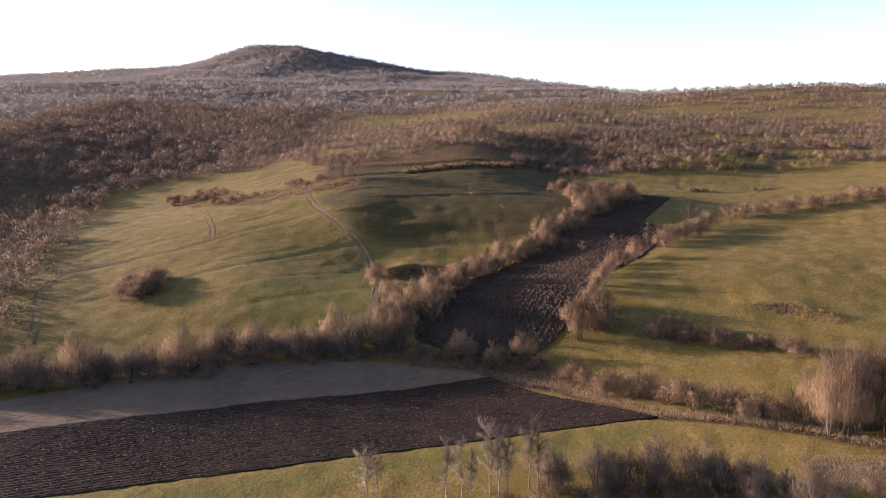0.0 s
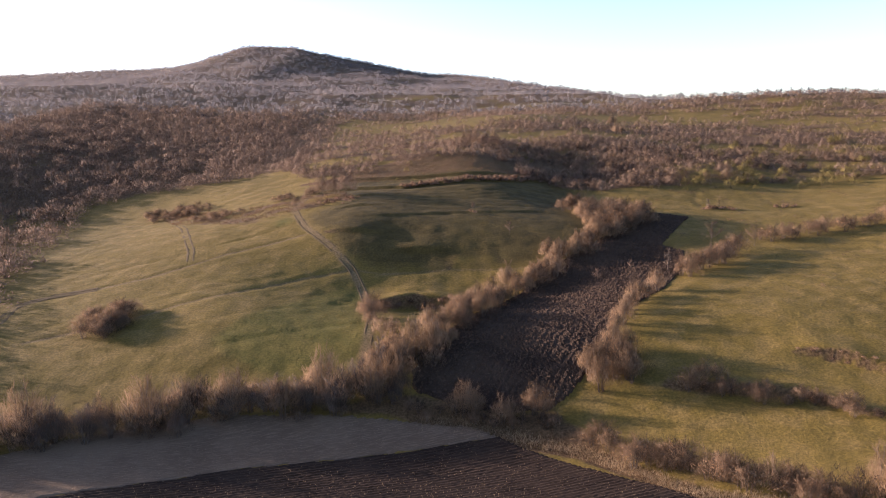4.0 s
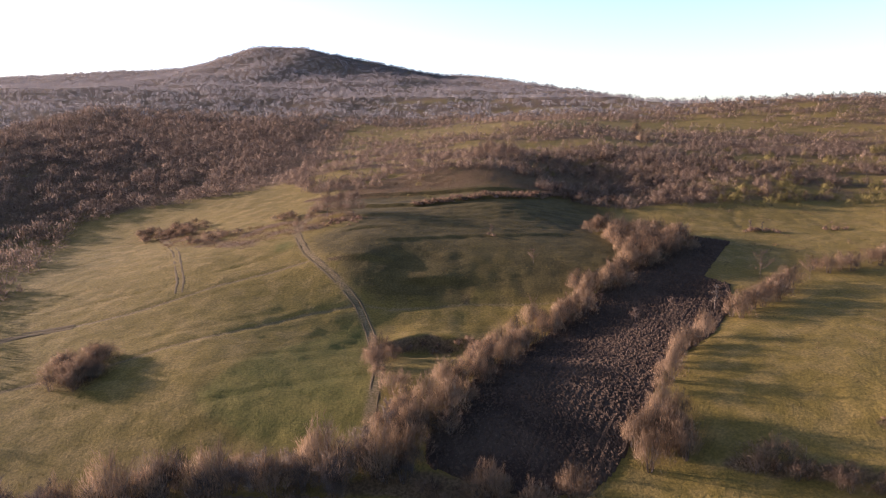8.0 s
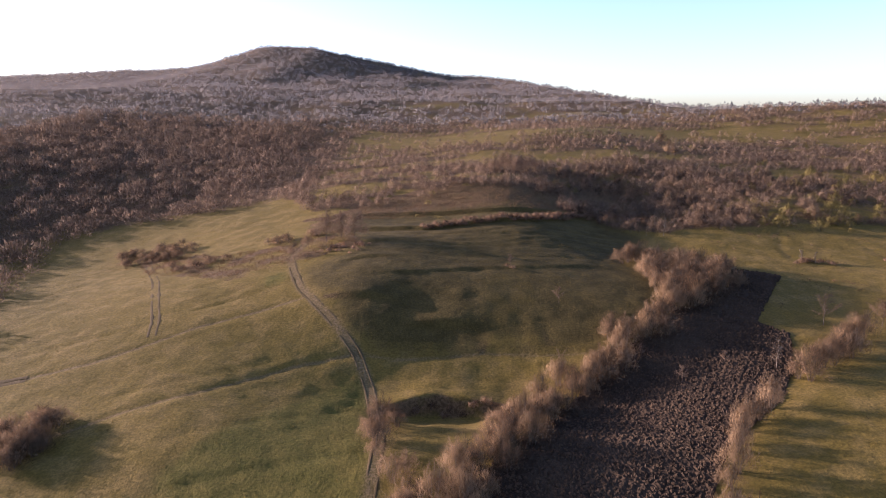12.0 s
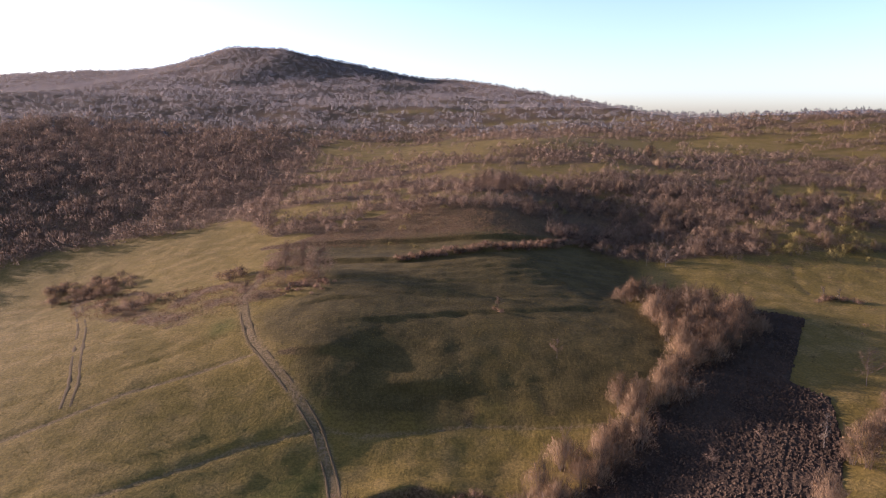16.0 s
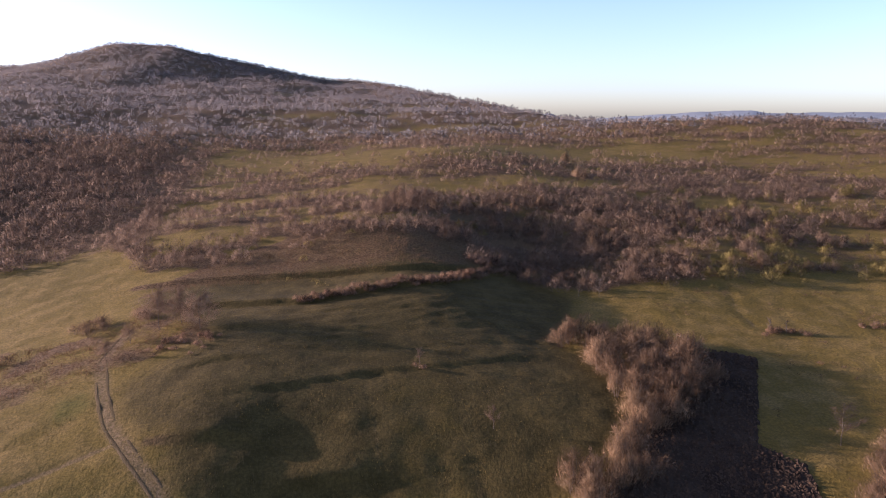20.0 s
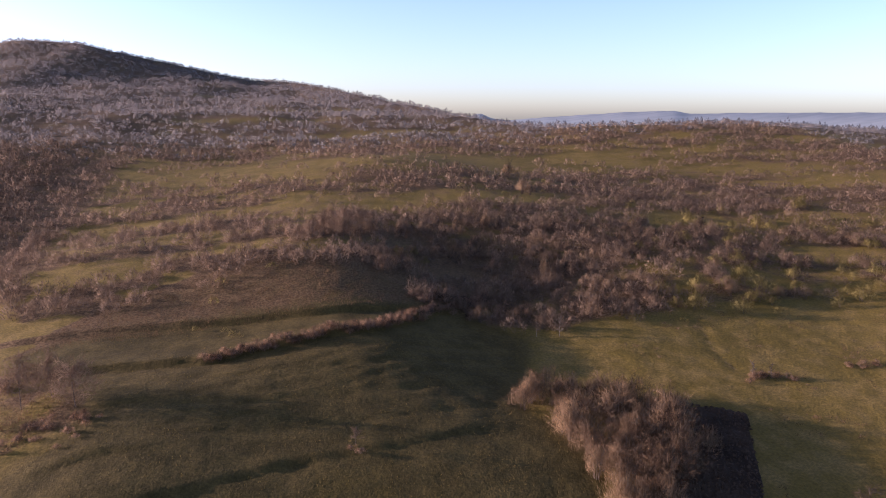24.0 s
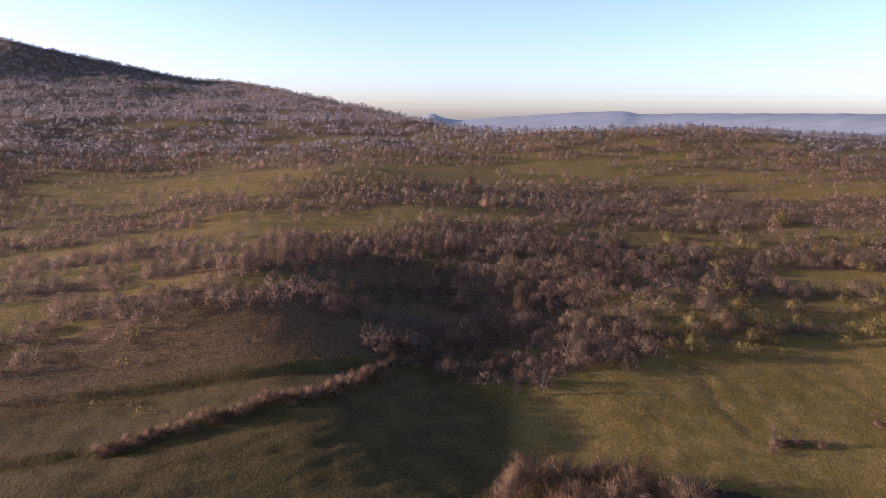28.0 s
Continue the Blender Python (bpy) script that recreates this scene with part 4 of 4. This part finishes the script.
for x, y, size in ((9, 309, 1.0), (12, 313, 1.15), (15, 317, 1.2), (19, 316, 1.1), (22, 321, 1.05), (17, 311, 0.9), (19, 326, 1.0), (13, 321, 1.0), (24, 327, 0.9)):
    plant("round_tree", x, y, size, dice, "tan bare tree in a grove on the knoll", "tree", "grove on the knoll", 1.0, "grove_tree")
for x, y, size in ((91, 396.5, 1.1), (86, 367, 0.9), (88.5, 365.5, 0.7)):
    plant("willow_tree", x, y, size, dice, "pale tan bare willow standing above the scrub", "tree", "willows above the scrub")
for x, y, size in ((29.6, 301.7, 1.25), (34.4, 306.5, 0.9), (36.2, 301.4, 0.8)):
    plant("olive_tree", x, y, size, dice, "small yellowish bush on the shaded slope", "bush", "yellowish bushes")
for k in range(70):
    x, y = (dice.uniform(84, 150), dice.uniform(264, 292)) if k < 36 else (dice.uniform(95, 185), dice.uniform(292, 350))
    plant("olive_tree", x, y, dice.uniform(0.7, 1.45), dice, "small olive yellow tree among brown scrub", "tree", "olive trees among the scrub")
for x, y, size in ((-38.2, 243, 1.4), (-34.5, 245, 1.2), (-30.3, 240.8, 1.25), (-44.7, 232.5, 0.6), (-42, 238, 0.65)):
    plant("round_tree", x, y, size, dice, "round grey brown bare tree where the tracks meet", "tree", "trees where the tracks meet")
hedge("brush", [(-36, 236), (-30, 237), (-27, 235), (-31, 232), (-36, 233), (-33, 235)], 0.8, 1.2, 0.4, 0.8, "russet brush under the round trees", "brush", "brush where the tracks meet")
hedge("brush", [(104, 238), (108, 237.5), (112, 237.5)], 0.6, 0.7, 0.4, 0.7, "low red brush patch in the meadow", "brush", "red brush patches")
# The round thicket in the west meadow, and low patches.
for k in range(26):
    w, r = dice.uniform(0, 6.283), 5.6 * math.sqrt(dice.uniform(0, 1))
    plant("hedgerow_shrub", -70.3 + r * math.cos(w), 160 + 1.05 * r * math.sin(w), dice.uniform(0.8, 1.0) + 0.35 * (1 - r / 5.6), dice, "dark brown shrub of a round meadow thicket", "shrub", "round meadow thicket", 1.25, "thicket_shrub")
for cx, cy, rx, ry, n in ((-90, 257, 13, 9, 44), (-70, 238, 9, 5, 9), (-49, 250, 7, 6, 12)):
    for k in range(n):
        w, r = dice.uniform(0, 6.283), math.sqrt(dice.uniform(0, 1))
        plant("hedgerow_shrub", cx + rx * r * math.cos(w), cy + ry * r * math.sin(w), dice.uniform(0.4, 0.8), dice, "grey brown scrub shrub beside the track", "shrub", "scrub beside the track", 1.35, "track_shrub")
hedge("brush", TERRACE[2:], 0.55, 0.45, 0.65, 1.15, "reddish brush on the terrace edge", "brush", "brush along the terrace")
hedge("brush", [(28, 276), (34, 279), (40, 280), (47, 280), (54, 272)], 1.1, 1.2, 1.0, 1.8, "reddish brush on the terrace edge", "brush", "brush along the terrace")
hedge("brush", [(82, 238), (86, 237.6), (91, 237)], 0.5, 0.8, 0.5, 0.9, "low red brush patch in the meadow", "brush", "red brush patches")
hedge("brush", BANK_EAST, 1.3, 0.4, 0.28, 0.45, "low russet brush along a small scarp", "brush", "brush along the scarp")
hedge("brush", [(8, 223), (10, 222.6)], 1.0, 0.4, 0.5, 0.7, "low red brush patch in the meadow", "brush", "red brush patches")
hedge("brush", [(-12, 174.2), (-4, 176), (4, 175)], 1.5, 0.6, 0.5, 0.9, "reddish brush on the bank", "brush", "brush on the nook bank")

# ---------------------------------------------------------------- woods
FINE_CLOUDS = [bush_cloud(k, 280, 0.28, 0.048, 0.85) for k in range(5)]
CLOUDS = [bush_cloud(10 + k, 110, 0.30, 0.092, 0.85) for k in range(5)]
FAR_CLOUDS = [bush_cloud(20 + k, 19, 0.38, 0.36, 0.8) for k in range(5)]
edge_wood = strewn(1300, (24, 170, 262, 330), lambda x, y: smooth(0.2, 0.6, wooded(x, y)) * 0.6, 70)
for x, y in edge_wood[:290]:
    kind = "willow_tree" if dice.uniform() < 0.08 else "scrub_shrub"
    plant(kind, x, y, dice.uniform(0.6, 1.15) * (0.6 if kind == "willow_tree" else 1), dice, "brown leafless shrub at the wood edge", "shrub", "shrubs of the wood edge", 1.0, "wood_edge_shrub")
def at_front(x, y):
    return (x > -66) & (y < 365) & (x < 175) & (y > 250)


front_wood = spaced(strewn(5200, (-66, 175, 250, 365), wooded, 71), 2.5, 0.3)
side_wood = spaced(strewn(26000, (-230, 280, 105, 520), lambda x, y: wooded(x, y) * (1 - smooth(455, 520, y)) * ~at_front(x, y), 69), 2.7, 0.2)
thicket("scrub_wood", front_wood[:, :2], np.random.RandomState(72).uniform(1.3, 2.9, len(front_wood)) * front_wood[:, 2] ** 0.5, FINE_CLOUDS, WOOD_TWIGS, "brown leafless scrub wood on the slope", "wood", 73)
thicket("valley_wood", side_wood[:, :2], np.random.RandomState(80).uniform(1.5, 2.9, len(side_wood)) * side_wood[:, 2] * np.where(side_wood[:, 0] < -85, 1.4, 1.0), CLOUDS, WOOD_TWIGS, "grey brown leafless wood along the valley side", "wood", 81)
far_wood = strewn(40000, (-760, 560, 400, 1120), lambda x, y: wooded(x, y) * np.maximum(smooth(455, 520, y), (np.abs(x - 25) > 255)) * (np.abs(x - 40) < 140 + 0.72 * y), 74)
thicket("mountain_wood", far_wood, np.random.RandomState(75).uniform(1.5, 3.4, len(far_wood)), FAR_CLOUDS, FAR_WOOD, "leafless forest on the mountain, greyed in place of haze", "forest", 76)
olive = strewn(420, (-60, 240, 262, 420), lambda x, y: 0.12 + 0.45 * (x > 60), 77)
thicket("olive_bushes", olive, np.random.RandomState(78).uniform(0.7, 1.5, len(olive)), CLOUDS, OLIVE_LEAVES, "scattered olive yellow bushes among the scrub", "bushes", 79)

rough = strewn(900, (-100, -26, 216, 264), lambda x, y: inside(x, y, TRACK_RUSSET) * (0.25 + 0.75 * (waves(x, y, 6, 54) > 0.1)), 55)
thicket("russet_tussocks", rough, np.random.RandomState(56).uniform(0.35, 0.8, len(rough)), [bush_cloud(50 + k, 24, 0.6, 0.1, 0.55) for k in range(3)], RED_GRASS, "russet tussocks of dead grass beside the tracks", "tussocks", 57)
weeds = strewn(3600, (56, 135, 150, 272), lambda x, y: (0.25 + 0.75 * (y > 215)) * smooth(0.1, 0.7, waves(x, y, 11, 95)) * (1 - wooded(x, y)), 96)
thicket("weed_tussocks", weeds, np.random.RandomState(97).uniform(0.25, 0.6, len(weeds)), [bush_cloud(60 + k, 20, 0.7, 0.12, 0.5) for k in range(3)], RED_TWIGS, "dark brown weed tussocks strewn over the meadow", "weeds", 98)

# ---------------------------------------------------------------- grass
def open_meadow(x, y):
    free = ~(inside(x, y, UPPER_FIELD) | inside(x, y, LOWER_FIELD) | inside(x, y, STUBBLE_FIELD))
    return free * (1 - 0.7 * wooded(x, y)) * smooth(-0.6, 0.5, waves(x, y, 6, 81))


tufts = strewn(52000, (-105, 150, 72, 300), open_meadow, 82)
sward("grass_tufts", tufts, 0.30, 0.10, 2, TUFT, "tufts of short dry meadow grass", "grass", 83)
reeds = np.array(along(DITCH, 0.016, np.random.RandomState(84), 0.85))
sward("dry_reeds", reeds[::2], 0.55, 0.045, 4, STRAW, "pale dry reeds along the ditch", "reeds", 85)
russet = strewn(22000, (-100, 50, 218, 300), lambda x, y: 1.0 * (inside(x, y, RUSSET) | inside(x, y, TRACK_RUSSET)), 86)
sward("russet_grass", russet, 0.6, 0.07, 3, RED_GRASS, "tall russet dry grass on the knoll", "grass", 87)
chaff = strewn(11000, (-100, 34, 70, 124), lambda x, y: 1.0 * inside(x, y, LOWER_FIELD), 88)
sward("straw_litter", np.column_stack([chaff]), 0.22, 0.06, 1, STRAW, "pale bits of straw strewn over the furrows", "straw", 89, 0.1, 0.2)
husks = strewn(16000, (-165, 10, 74, 131), lambda x, y: 1.0 * inside(x, y, STUBBLE_FIELD), 92)
sward("stubble_stalks", husks, 0.2, 0.05, 1, STRAW, "short pale stubble stalks on the harrowed field", "stubble", 93, 0.1, 0.06)
verge_straw = strewn(9000, (-20, 28, 111, 135), lambda x, y: 1.0 * inside(x, y, VERGE), 58)
sward("verge_grass", verge_straw, 0.4, 0.05, 2, RED_GRASS, "dead brown grass on the verge below the clods", "grass", 59)
bank_straw = strewn(9000, (44, 62, 77, 88), lambda x, y: 1.0 * inside(x, y, BARE_BANK), 94)
sward("bank_grass", bank_straw, 0.35, 0.05, 2, STRAW, "bleached grass on a bare bank", "grass", 99)
